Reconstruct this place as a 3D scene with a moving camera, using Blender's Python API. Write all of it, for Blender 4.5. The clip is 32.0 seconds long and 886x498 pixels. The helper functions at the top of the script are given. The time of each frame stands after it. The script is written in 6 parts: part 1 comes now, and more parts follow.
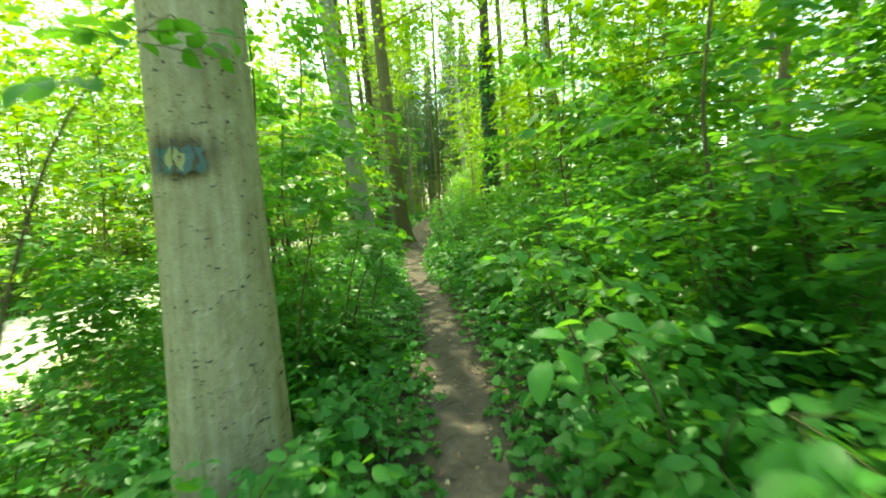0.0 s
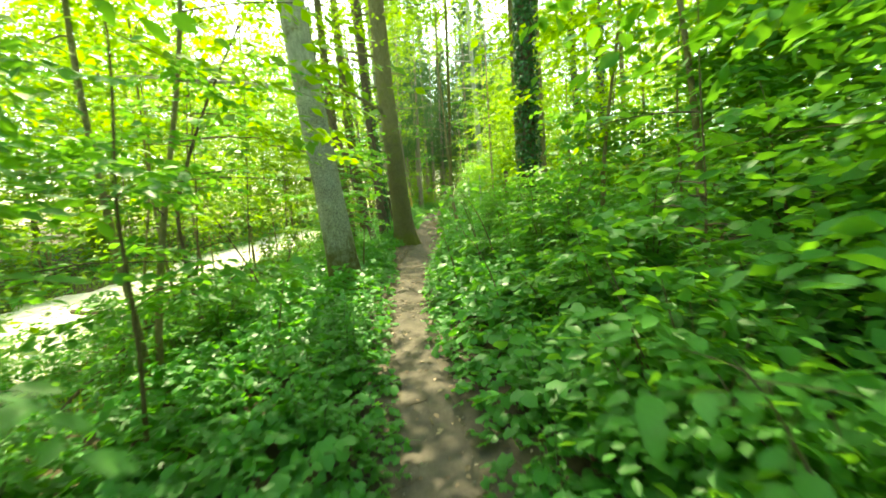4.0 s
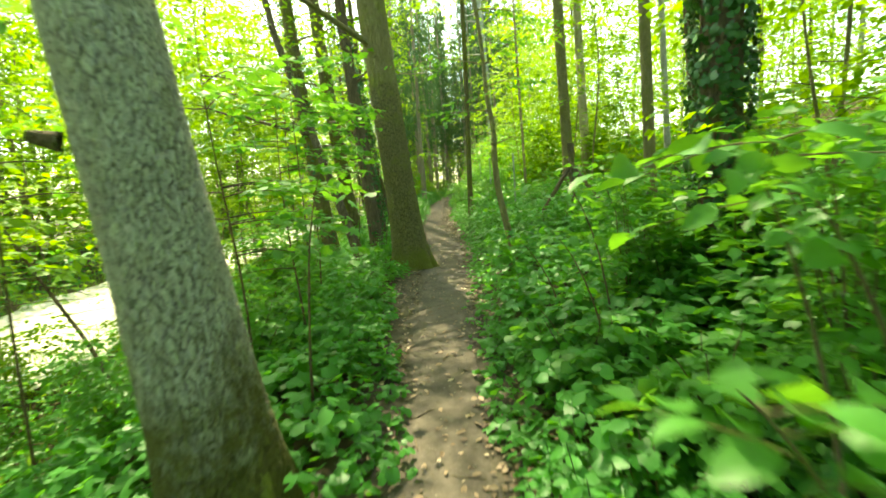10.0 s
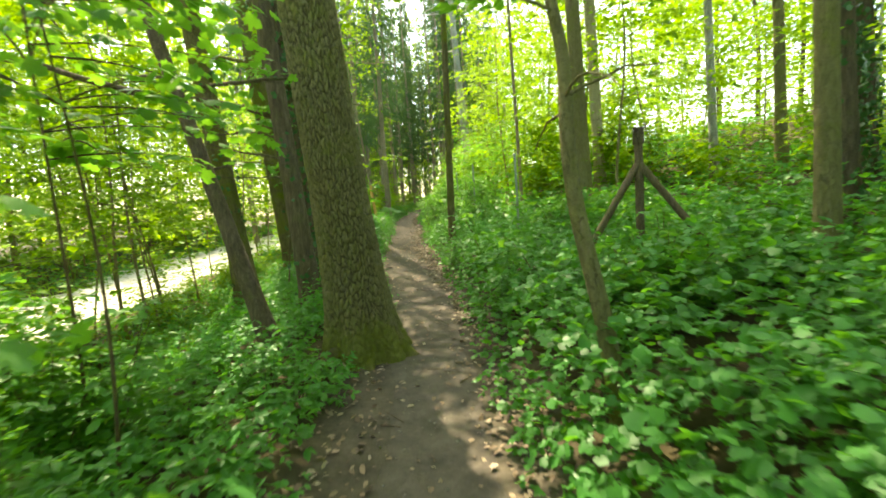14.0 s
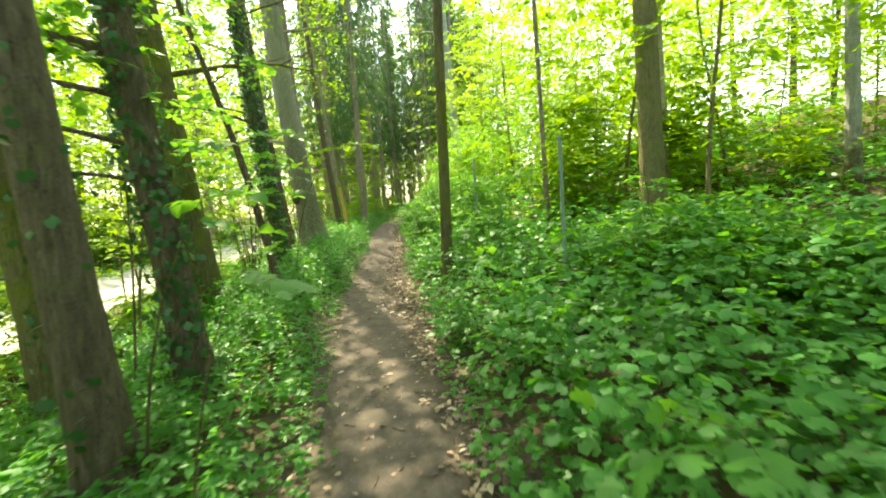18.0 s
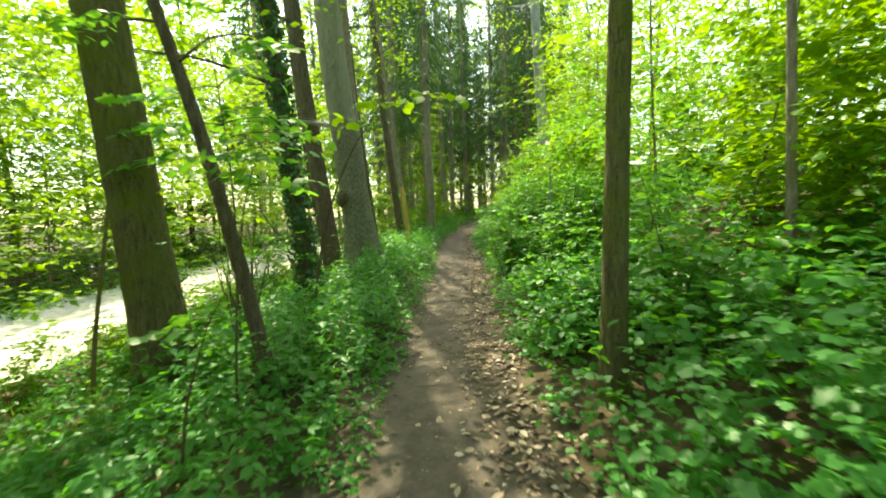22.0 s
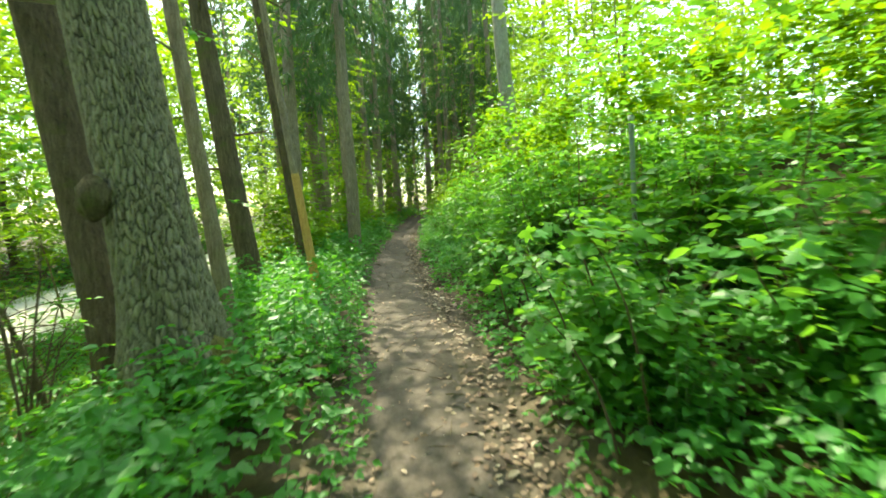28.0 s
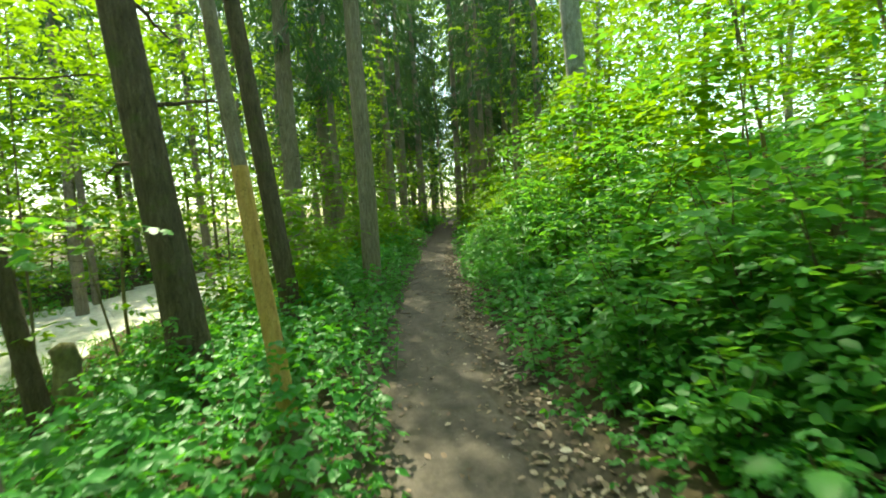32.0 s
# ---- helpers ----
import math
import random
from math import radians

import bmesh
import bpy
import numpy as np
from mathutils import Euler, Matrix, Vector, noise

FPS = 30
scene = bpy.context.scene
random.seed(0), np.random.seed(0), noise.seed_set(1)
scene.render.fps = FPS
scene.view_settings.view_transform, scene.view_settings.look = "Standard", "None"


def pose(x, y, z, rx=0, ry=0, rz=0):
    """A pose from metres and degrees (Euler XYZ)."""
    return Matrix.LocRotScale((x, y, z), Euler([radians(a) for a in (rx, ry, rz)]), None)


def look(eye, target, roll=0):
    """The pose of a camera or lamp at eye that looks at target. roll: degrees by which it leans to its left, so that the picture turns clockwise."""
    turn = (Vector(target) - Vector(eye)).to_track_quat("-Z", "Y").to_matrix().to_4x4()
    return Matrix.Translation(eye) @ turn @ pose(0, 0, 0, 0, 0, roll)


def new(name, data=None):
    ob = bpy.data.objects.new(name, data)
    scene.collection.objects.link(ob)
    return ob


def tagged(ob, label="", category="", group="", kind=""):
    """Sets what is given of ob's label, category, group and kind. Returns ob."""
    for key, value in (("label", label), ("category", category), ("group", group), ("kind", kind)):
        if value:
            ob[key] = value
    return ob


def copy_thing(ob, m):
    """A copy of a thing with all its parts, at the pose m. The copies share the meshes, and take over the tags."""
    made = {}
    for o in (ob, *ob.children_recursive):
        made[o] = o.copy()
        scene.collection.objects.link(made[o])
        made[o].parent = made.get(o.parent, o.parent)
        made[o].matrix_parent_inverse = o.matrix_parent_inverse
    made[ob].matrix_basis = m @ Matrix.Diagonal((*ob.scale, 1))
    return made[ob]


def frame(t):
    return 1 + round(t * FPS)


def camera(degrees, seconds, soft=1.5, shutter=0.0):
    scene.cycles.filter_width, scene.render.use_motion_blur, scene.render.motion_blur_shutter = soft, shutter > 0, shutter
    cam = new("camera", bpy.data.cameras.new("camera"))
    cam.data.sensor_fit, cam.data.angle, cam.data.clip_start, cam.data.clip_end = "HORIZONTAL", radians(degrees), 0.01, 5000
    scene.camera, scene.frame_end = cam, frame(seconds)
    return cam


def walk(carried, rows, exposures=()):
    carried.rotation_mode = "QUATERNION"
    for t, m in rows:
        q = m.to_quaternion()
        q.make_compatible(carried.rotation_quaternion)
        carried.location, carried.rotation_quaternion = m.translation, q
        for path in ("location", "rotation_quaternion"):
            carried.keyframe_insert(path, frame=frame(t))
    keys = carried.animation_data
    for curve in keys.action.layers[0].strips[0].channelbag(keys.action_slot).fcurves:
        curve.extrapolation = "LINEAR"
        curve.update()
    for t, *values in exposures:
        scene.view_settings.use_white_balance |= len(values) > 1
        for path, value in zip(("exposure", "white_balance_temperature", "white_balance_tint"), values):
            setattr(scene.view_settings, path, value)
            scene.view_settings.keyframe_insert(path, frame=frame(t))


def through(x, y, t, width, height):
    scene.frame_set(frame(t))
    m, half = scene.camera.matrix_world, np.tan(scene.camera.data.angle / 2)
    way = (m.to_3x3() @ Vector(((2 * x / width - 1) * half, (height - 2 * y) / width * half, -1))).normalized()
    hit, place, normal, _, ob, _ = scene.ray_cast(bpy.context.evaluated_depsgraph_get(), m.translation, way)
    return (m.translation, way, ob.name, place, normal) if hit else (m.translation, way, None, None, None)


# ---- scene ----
cam = camera(89.0, 32.0, 1.7, 0.65)
PATH = [
    (0.0, 0.000, 0.000, 1.603, 85.565, 3.361, 0.343),
    (0.5, -0.027, 0.562, 1.616, 85.464, 3.227, 0.498),
    (1.0, -0.049, 1.136, 1.633, 85.165, 3.364, 0.566),
    (1.5, 0.002, 1.715, 1.651, 83.386, 2.986, 1.295),
    (2.0, -0.036, 2.243, 1.664, 82.738, 1.011, 2.336),
    (2.5, -0.082, 2.759, 1.681, 83.049, 0.289, 2.655),
    (3.0, -0.032, 3.337, 1.698, 84.515, 1.956, 2.486),
    (3.5, -0.036, 3.918, 1.708, 84.291, 2.571, 2.424),
    (4.0, -0.047, 4.482, 1.720, 84.405, 3.090, 1.841),
    (4.5, -0.017, 5.035, 1.739, 84.571, 3.725, 1.673),
    (6.5, -0.178, 6.661, 1.846, 84.631, 4.960, 2.158),
    (7.0, -0.243, 7.154, 1.846, 84.611, 5.231, 4.573),
    (7.5, -0.364, 7.626, 1.846, 83.832, 4.484, 7.194),
    (8.0, -0.523, 8.116, 1.863, 83.211, 3.253, 7.524),
    (8.5, -0.571, 8.640, 1.873, 82.798, 3.321, 6.792),
    (9.0, -0.725, 9.143, 1.873, 83.245, 3.176, 6.536),
    (9.5, -0.822, 9.630, 1.883, 82.939, 3.891, 3.833),
    (10.0, -0.817, 10.160, 1.924, 82.769, 4.355, 1.581),
    (10.5, -0.945, 10.698, 1.936, 84.353, 4.352, 1.462),
    (11.0, -0.969, 11.229, 1.931, 84.070, 4.096, -1.386),
    (11.5, -0.953, 11.766, 1.959, 84.123, 3.928, -1.729),
    (12.0, -1.018, 12.280, 1.973, 83.533, 3.731, -2.611),
    (12.5, -1.006, 12.783, 1.976, 83.412, 3.572, -3.209),
    (13.0, -1.053, 13.272, 1.976, 83.977, 2.086, -3.210),
    (13.5, -1.131, 13.770, 1.985, 83.988, 3.361, -2.939),
    (14.0, -1.087, 14.281, 1.985, 84.126, 4.128, -2.919),
    (14.5, -1.154, 14.824, 1.971, 84.007, 4.122, -2.728),
    (16.5, -1.076, 16.834, 2.067, 82.436, 4.495, -5.592),
    (17.0, -1.003, 17.309, 2.116, 83.329, 4.278, -5.892),
    (17.5, -1.042, 17.814, 2.152, 84.087, 4.046, -4.687),
    (18.0, -0.955, 18.293, 2.182, 84.121, 4.049, -4.831),
    (18.5, -0.901, 18.756, 2.218, 84.503, 4.287, -2.880),
    (19.0, -0.952, 19.202, 2.239, 84.654, 3.360, -0.597),
    (19.5, -0.936, 19.674, 2.243, 84.750, 3.344, 1.702),
    (20.0, -1.003, 20.133, 2.231, 84.830, 2.785, 3.037),
    (20.5, -1.095, 20.623, 2.229, 85.038, 2.666, 3.019),
    (21.0, -1.108, 21.158, 2.238, 85.359, 2.668, 3.150),
    (21.5, -1.252, 21.683, 2.238, 85.266, 1.774, 3.548),
    (22.0, -1.342, 22.176, 2.241, 85.287, 2.377, 3.375),
    (22.5, -1.409, 22.734, 2.257, 85.354, 3.092, 3.172),
    (23.0, -1.501, 23.198, 2.296, 85.169, 3.493, 3.128),
    (23.5, -1.506, 23.702, 2.294, 85.213, 3.589, 1.935),
    (24.0, -1.605, 24.209, 2.293, 85.687, 2.891, 2.009),
    (24.5, -1.720, 24.713, 2.304, 85.653, 2.904, 0.501),
    (26.5, -1.798, 26.597, 2.351, 84.290, 2.768, -2.978),
    (27.0, -1.889, 27.135, 2.356, 84.814, 2.794, -4.200),
    (27.5, -1.868, 27.645, 2.360, 84.403, 3.476, -6.360),
    (28.0, -1.841, 28.169, 2.400, 84.351, 3.462, -6.278),
    (28.5, -1.879, 28.668, 2.429, 84.395, 2.868, -6.397),
    (29.0, -1.776, 29.140, 2.452, 84.306, 3.383, -6.633),
    (29.5, -1.779, 29.570, 2.474, 84.362, 3.173, -4.805),
    (30.0, -1.819, 30.040, 2.506, 84.630, 3.323, -4.369),
    (30.5, -1.778, 30.553, 2.542, 84.563, 2.916, -3.781),
    (31.0, -1.877, 31.043, 2.543, 84.844, 2.188, -2.823),
    (31.5, -1.979, 31.500, 2.546, 84.673, 2.700, -2.708),
    (32.0, -2.058, 31.932, 2.572, 85.251, 3.953, -3.652),
]
EXPOSURES = [(0.0, 2.51, 8400, -21), (1.0, 2.75, 8520, -17), (2.0, 3.07, 8640, -17), (3.0, 2.91, 8860, -16), (5.0, 2.74, 9300, -14), (8.0, 2.25, 9300, -15), (9.0, 2.36, 9300, -15), (10.0, 2.74, 9300, -13), (12.0, 2.73, 9300, -8), (14.0, 2.69, 8833, 1), (17.0, 2.92, 8505, -1), (18.0, 2.92, 8433, 2), (19.0, 2.56, 8361, 2), (21.0, 2.58, 8266, -2), (23.0, 2.36, 8222, -4), (27.0, 2.53, 7750, -6), (29.0, 2.7, 7600, -8), (31.0, 2.56, 7600, -9), (32.0, 2.22, 7600, -14)]
walk(cam, [(t, pose(*r)) for t, *r in PATH], EXPOSURES)

# ---- world and sun ----
world = bpy.data.worlds.new("sky")
scene.world = world
world.use_nodes = True
wn = world.node_tree
sky = wn.nodes.new("ShaderNodeTexSky")
sky.sky_type = "NISHITA"
sky.sun_disc = False
SUN_ELEV, SUN_AZ = radians(58), radians(-22)   # azimuth from +y, clockwise to +x
sky.sun_elevation, sky.sun_rotation = SUN_ELEV, SUN_AZ
sky.air_density, sky.dust_density = 1.0, 2.0
wn.nodes["Background"].inputs[1].default_value = 0.15
wn.links.new(sky.outputs[0], wn.nodes["Background"].inputs[0])
sun = new("sun", bpy.data.lights.new("sun", "SUN"))
sun.data.energy, sun.data.angle, sun.data.color = 2.45, radians(0.55), (1.0, 0.94, 0.82)
sdir = Vector((math.sin(SUN_AZ) * math.cos(SUN_ELEV), math.cos(SUN_AZ) * math.cos(SUN_ELEV), math.sin(SUN_ELEV)))
sun.matrix_world = look(sdir * 60, (0, 0, 0))

# ---- materials ----


def material(name):
    m = bpy.data.materials.new(name)
    m.use_nodes = True
    nt = m.node_tree
    for n in list(nt.nodes):
        nt.nodes.remove(n)
    out = nt.nodes.new("ShaderNodeOutputMaterial")
    return m, nt, out


def node(nt, kind, **inputs):
    n = nt.nodes.new(kind)
    for k, v in inputs.items():
        key = int(k[1:]) if k[0] == "i" and k[1:].isdigit() else k.replace("_", " ")
        if isinstance(v, bpy.types.NodeSocket):
            nt.links.new(v, n.inputs[key])
        else:
            n.inputs[key].default_value = v
    return n


def rgb(c):
    return (*c, 1.0)


def ramp(nt, fac, stops):
    n = nt.nodes.new("ShaderNodeValToRGB")
    nt.links.new(fac, n.inputs[0])
    e = n.color_ramp.elements
    while len(e) < len(stops):
        e.new(0.5)
    for el, (p, c) in zip(e, stops):
        el.position, el.color = p, rgb(c)
    return n.outputs[0]


def mix(nt, fac, a, b, mode="MIX"):
    n = nt.nodes.new("ShaderNodeMix")
    n.data_type, n.blend_type = "RGBA", mode
    for i, v in ((0, fac), (6, a), (7, b)):
        if isinstance(v, bpy.types.NodeSocket):
            nt.links.new(v, n.inputs[i])
        else:
            n.inputs[i].default_value = v if i == 0 else rgb(v)
    return n.outputs[2]


def leaf_material(name, dark, light, through, rough=0.45, glow=0.45):
    """Thin leaf: diffuse and waxy above, light passes through it."""
    m, nt, out = material(name)
    geo = nt.nodes.new("ShaderNodeNewGeometry")
    isl = geo.outputs["Random Per Island"]
    tc = nt.nodes.new("ShaderNodeTexCoord")
    big = node(nt, "ShaderNodeTexNoise", Vector=tc.outputs["Object"], Scale=1.3, Detail=2.0)
    col = ramp(nt, isl, ((0.0, dark), (0.55, tuple((a + b) / 2 for a, b in zip(dark, light))), (0.94, light), (1.0, tuple(min(1, v * 1.35) for v in light))))
    col = mix(nt, big.outputs[0], col, tuple(v * 1.25 for v in light), "MIX")
    fine = node(nt, "ShaderNodeTexNoise", Vector=tc.outputs["Object"], Scale=90.0, Detail=2.0)
    col = mix(nt, 0.3, col, fine.outputs[0], "OVERLAY")
    p = node(nt, "ShaderNodeBsdfPrincipled", Base_Color=col, Roughness=rough)
    p.inputs["Specular IOR Level"].default_value = 0.28
    tcol = mix(nt, isl, through, tuple(v * 0.7 for v in through))
    t = node(nt, "ShaderNodeBsdfTranslucent", Color=tcol)
    sh = node(nt, "ShaderNodeMixShader", i0=glow, i1=p.outputs[0], i2=t.outputs[0])
    nt.links.new(sh.outputs[0], out.inputs[0])
    return m


LEAF_LOW = leaf_material("leaf_undergrowth", (0.022, 0.102, 0.021), (0.062, 0.218, 0.046), (0.16, 0.48, 0.03), 0.42, 0.42)
LEAF_SHRUB = leaf_material("leaf_shrub", (0.028, 0.118, 0.021), (0.082, 0.25, 0.050), (0.21, 0.49, 0.036), 0.42, 0.50)
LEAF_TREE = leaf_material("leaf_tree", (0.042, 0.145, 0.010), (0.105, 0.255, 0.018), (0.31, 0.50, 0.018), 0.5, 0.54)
LEAF_IVY = leaf_material("leaf_ivy", (0.016, 0.06, 0.020), (0.045, 0.12, 0.040), (0.06, 0.16, 0.02), 0.3, 0.15)
NEEDLE = leaf_material("spruce_needles", (0.026, 0.068, 0.026), (0.058, 0.125, 0.042), (0.10, 0.19, 0.04), 0.5, 0.32)
GRASSY = leaf_material("grass_blades", (0.06, 0.15, 0.012), (0.16, 0.30, 0.03), (0.30, 0.50, 0.03), 0.5, 0.4)


def litter_material(name, a, b, c, d):
    m, nt, out = material(name)
    geo = nt.nodes.new("ShaderNodeNewGeometry")
    col = ramp(nt, geo.outputs["Random Per Island"], ((0.0, a), (0.4, b), (0.8, c), (1.0, d)))
    p = node(nt, "ShaderNodeBsdfPrincipled", Base_Color=col, Roughness=0.75)
    nt.links.new(p.outputs[0], out.inputs[0])
    return m


LITTER = litter_material("dead_leaf", (0.085, 0.052, 0.034), (0.17, 0.11, 0.07), (0.26, 0.18, 0.125), (0.38, 0.30, 0.22))
LITTER_PALE = litter_material("pale_dead_leaf", (0.10, 0.065, 0.045), (0.21, 0.15, 0.105), (0.33, 0.26, 0.19), (0.46, 0.39, 0.31))


def bark_material(name, dark, mid, light, scale=1.0, moss=0.0, moss_col=(0.09, 0.12, 0.02), bump=0.5, crack_by=1.0, upright=1.6, whole=0.05, gap=0.05, foot=0.0):
    m, nt, out = material(name)
    tc = nt.nodes.new("ShaderNodeTexCoord")
    mp = node(nt, "ShaderNodeMapping", Vector=tc.outputs["Object"])
    mp.inputs["Scale"].default_value = (9 * scale, 9 * scale, upright * scale)
    n1 = node(nt, "ShaderNodeTexNoise", Vector=mp.outputs[0], Scale=2.2, Detail=6.0, Roughness=0.65)
    wob = node(nt, "ShaderNodeTexNoise", Vector=mp.outputs[0], Scale=3.1, Detail=4.0, Roughness=0.6)
    cen = node(nt, "ShaderNodeVectorMath", i0=wob.outputs["Color"], i1=(0.5, 0.5, 0.5))
    cen.operation = "SUBTRACT"
    sc = node(nt, "ShaderNodeVectorMath", i0=cen.outputs[0], i3=0.85)
    sc.operation = "SCALE"
    adv = node(nt, "ShaderNodeVectorMath", i0=mp.outputs[0], i1=sc.outputs[0])
    vo = node(nt, "ShaderNodeTexVoronoi", Vector=adv.outputs[0], Scale=2.6)
    vo.feature = "DISTANCE_TO_EDGE"
    n2 = node(nt, "ShaderNodeTexNoise", Vector=tc.outputs["Object"], Scale=2.4, Detail=4.0)
    n3 = node(nt, "ShaderNodeTexNoise", Vector=tc.outputs["Object"], Scale=70.0, Detail=3.0)
    col = ramp(nt, n1.outputs[0], ((0.28, dark), (0.5, mid), (0.74, light)))
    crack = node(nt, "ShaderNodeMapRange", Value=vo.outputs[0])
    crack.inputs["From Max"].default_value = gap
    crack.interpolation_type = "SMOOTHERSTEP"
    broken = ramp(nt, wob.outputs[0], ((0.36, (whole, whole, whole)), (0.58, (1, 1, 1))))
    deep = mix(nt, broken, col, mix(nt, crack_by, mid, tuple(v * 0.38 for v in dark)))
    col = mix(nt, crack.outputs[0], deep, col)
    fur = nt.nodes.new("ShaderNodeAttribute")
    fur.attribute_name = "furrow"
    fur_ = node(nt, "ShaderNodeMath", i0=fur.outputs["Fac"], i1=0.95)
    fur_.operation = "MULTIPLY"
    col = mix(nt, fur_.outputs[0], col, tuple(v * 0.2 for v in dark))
    blot = ramp(nt, n2.outputs[0], ((0.42, (0, 0, 0)), (0.62, (1, 1, 1))))
    col = mix(nt, 0.2, col, mix(nt, blot, mid, light), "MIX")
    col = mix(nt, 0.35, col, n3.outputs[0], "OVERLAY")
    if moss:
        n4 = node(nt, "ShaderNodeTexNoise", Vector=tc.outputs["Object"], Scale=1.7, Detail=5.0, Roughness=0.7)
        f = ramp(nt, n4.outputs[0], ((0.62 - 0.3 * moss, (0, 0, 0)), (0.78 - 0.3 * moss, (1, 1, 1))))
        col = mix(nt, f, col, mix(nt, n3.outputs[0], moss_col, tuple(v * 1.9 for v in moss_col)))
    if foot:
        n5 = node(nt, "ShaderNodeTexNoise", Vector=tc.outputs["Object"], Scale=3.3, Detail=6.0, Roughness=0.72)
        sep = node(nt, "ShaderNodeSeparateXYZ", Vector=tc.outputs["Object"])
        fade = node(nt, "ShaderNodeMapRange", Value=sep.outputs[2])
        fade.inputs["From Min"].default_value, fade.inputs["From Max"].default_value = foot, 0.0
        both = node(nt, "ShaderNodeMath", i0=n5.outputs[0], i1=0.62, i2=0.0)
        both.operation = "MULTIPLY_ADD"
        half_ = node(nt, "ShaderNodeMath", i0=fade.outputs[0], i1=0.4)
        half_.operation = "MULTIPLY"
        nt.links.new(half_.outputs[0], both.inputs[2])
        f = ramp(nt, both.outputs[0], ((0.45, (0, 0, 0)), (0.60, (1, 1, 1))))
        col = mix(nt, f, col, mix(nt, n3.outputs[0], tuple(v * 0.8 for v in moss_col), tuple(v * 1.7 for v in moss_col)))
    b1 = node(nt, "ShaderNodeBump", Height=n1.outputs[0], Strength=bump, Distance=0.02)
    b2 = node(nt, "ShaderNodeBump", Height=crack.outputs[0], Strength=bump, Distance=0.025, Normal=b1.outputs[0])
    b3 = node(nt, "ShaderNodeBump", Height=n3.outputs[0], Strength=0.3, Distance=0.003, Normal=b2.outputs[0])
    p = node(nt, "ShaderNodeBsdfPrincipled", Base_Color=col, Roughness=0.9, Normal=b3.outputs[0])
    p.inputs["Specular IOR Level"].default_value = 0.2
    nt.links.new(p.outputs[0], out.inputs[0])
    return m


def beech_material(name):
    """Smooth pale bark with lumps, faint upright streaks, short cross cracks and one weather stain."""
    m, nt, out = material(name)
    tc = nt.nodes.new("ShaderNodeTexCoord")
    ob = tc.outputs["Object"]

    def stretched(sx, sz, scale, detail=4.0):
        mp = node(nt, "ShaderNodeMapping", Vector=ob)
        mp.inputs["Scale"].default_value = (sx, sx, sz)
        return node(nt, "ShaderNodeTexNoise", Vector=mp.outputs[0], Scale=scale, Detail=detail, Roughness=0.6).outputs[0]
    streak = stretched(9.0, 0.9, 2.0)
    lumps = stretched(4.0, 3.0, 3.0, 5.0)
    pits = stretched(5.0, 11.0, 3.2, 3.0)
    fine = stretched(1.0, 1.0, 90.0, 3.0)
    col = ramp(nt, streak, ((0.3, (0.25, 0.20, 0.12)), (0.52, (0.36, 0.30, 0.195)), (0.72, (0.45, 0.385, 0.27))))
    col = mix(nt, 0.35, col, ramp(nt, lumps, ((0.35, (0.25, 0.205, 0.11)), (0.65, (0.46, 0.40, 0.29)))))
    crack = ramp(nt, pits, ((0.63, (0, 0, 0)), (0.67, (1, 1, 1))))
    col = mix(nt, crack, col, (0.10, 0.085, 0.055))
    col = mix(nt, 0.3, col, fine, "OVERLAY")
    off = node(nt, "ShaderNodeVectorMath", i0=ob, i1=(-0.02, -0.29, 1.915))
    off.operation = "SUBTRACT"
    squash = node(nt, "ShaderNodeVectorMath", i0=off.outputs[0], i1=(4.2, 4.2, 8.0))
    squash.operation = "MULTIPLY"
    dist = node(nt, "ShaderNodeVectorMath", i0=squash.outputs[0])
    dist.operation = "LENGTH"
    rag = node(nt, "ShaderNodeMath", i0=dist.outputs["Value"], i1=streak)
    rag.operation = "ADD"
    rng_ = node(nt, "ShaderNodeMapRange", Value=rag.outputs[0])
    rng_.inputs["From Min"].default_value, rng_.inputs["From Max"].default_value = 1.05, 1.75
    rng_.inputs["To Min"].default_value, rng_.inputs["To Max"].default_value = 0.85, 0.0
    col = mix(nt, rng_.outputs[0], col, (0.085, 0.068, 0.04))
    b1 = node(nt, "ShaderNodeBump", Height=lumps, Strength=0.7, Distance=0.04)
    b2 = node(nt, "ShaderNodeBump", Height=pits, Strength=0.5, Distance=0.012, Normal=b1.outputs[0])
    b3 = node(nt, "ShaderNodeBump", Height=streak, Strength=0.4, Distance=0.012, Normal=b2.outputs[0])
    p = node(nt, "ShaderNodeBsdfPrincipled", Base_Color=col, Roughness=0.85, Normal=b3.outputs[0])
    p.inputs["Specular IOR Level"].default_value = 0.2
    nt.links.new(p.outputs[0], out.inputs[0])
    return m


BARK_PALE = beech_material("bark_pale")
BARK_GREY = bark_material("bark_grey", (0.22, 0.205, 0.165), (0.34, 0.325, 0.27), (0.50, 0.49, 0.42), 1.05, 0.12, (0.085, 0.078, 0.026), 0.8, 0.7, 2.6, 0.1, 0.05, 1.6)
BARK_OAK = bark_material("bark_brown", (0.135, 0.118, 0.052), (0.190, 0.165, 0.078), (0.25, 0.218, 0.11), 1.15, 0.28, (0.125, 0.130, 0.030), 1.0, 0.6, 3.2, 0.2, 0.04, 0.75)
BARK_FURROW = bark_material("bark_furrowed", (0.205, 0.182, 0.132), (0.255, 0.230, 0.170), (0.31, 0.282, 0.212), 0.85, 0.12, (0.085, 0.09, 0.024), 1.0, 0.6, 1.5, 0.2, 0.05, 0.7)
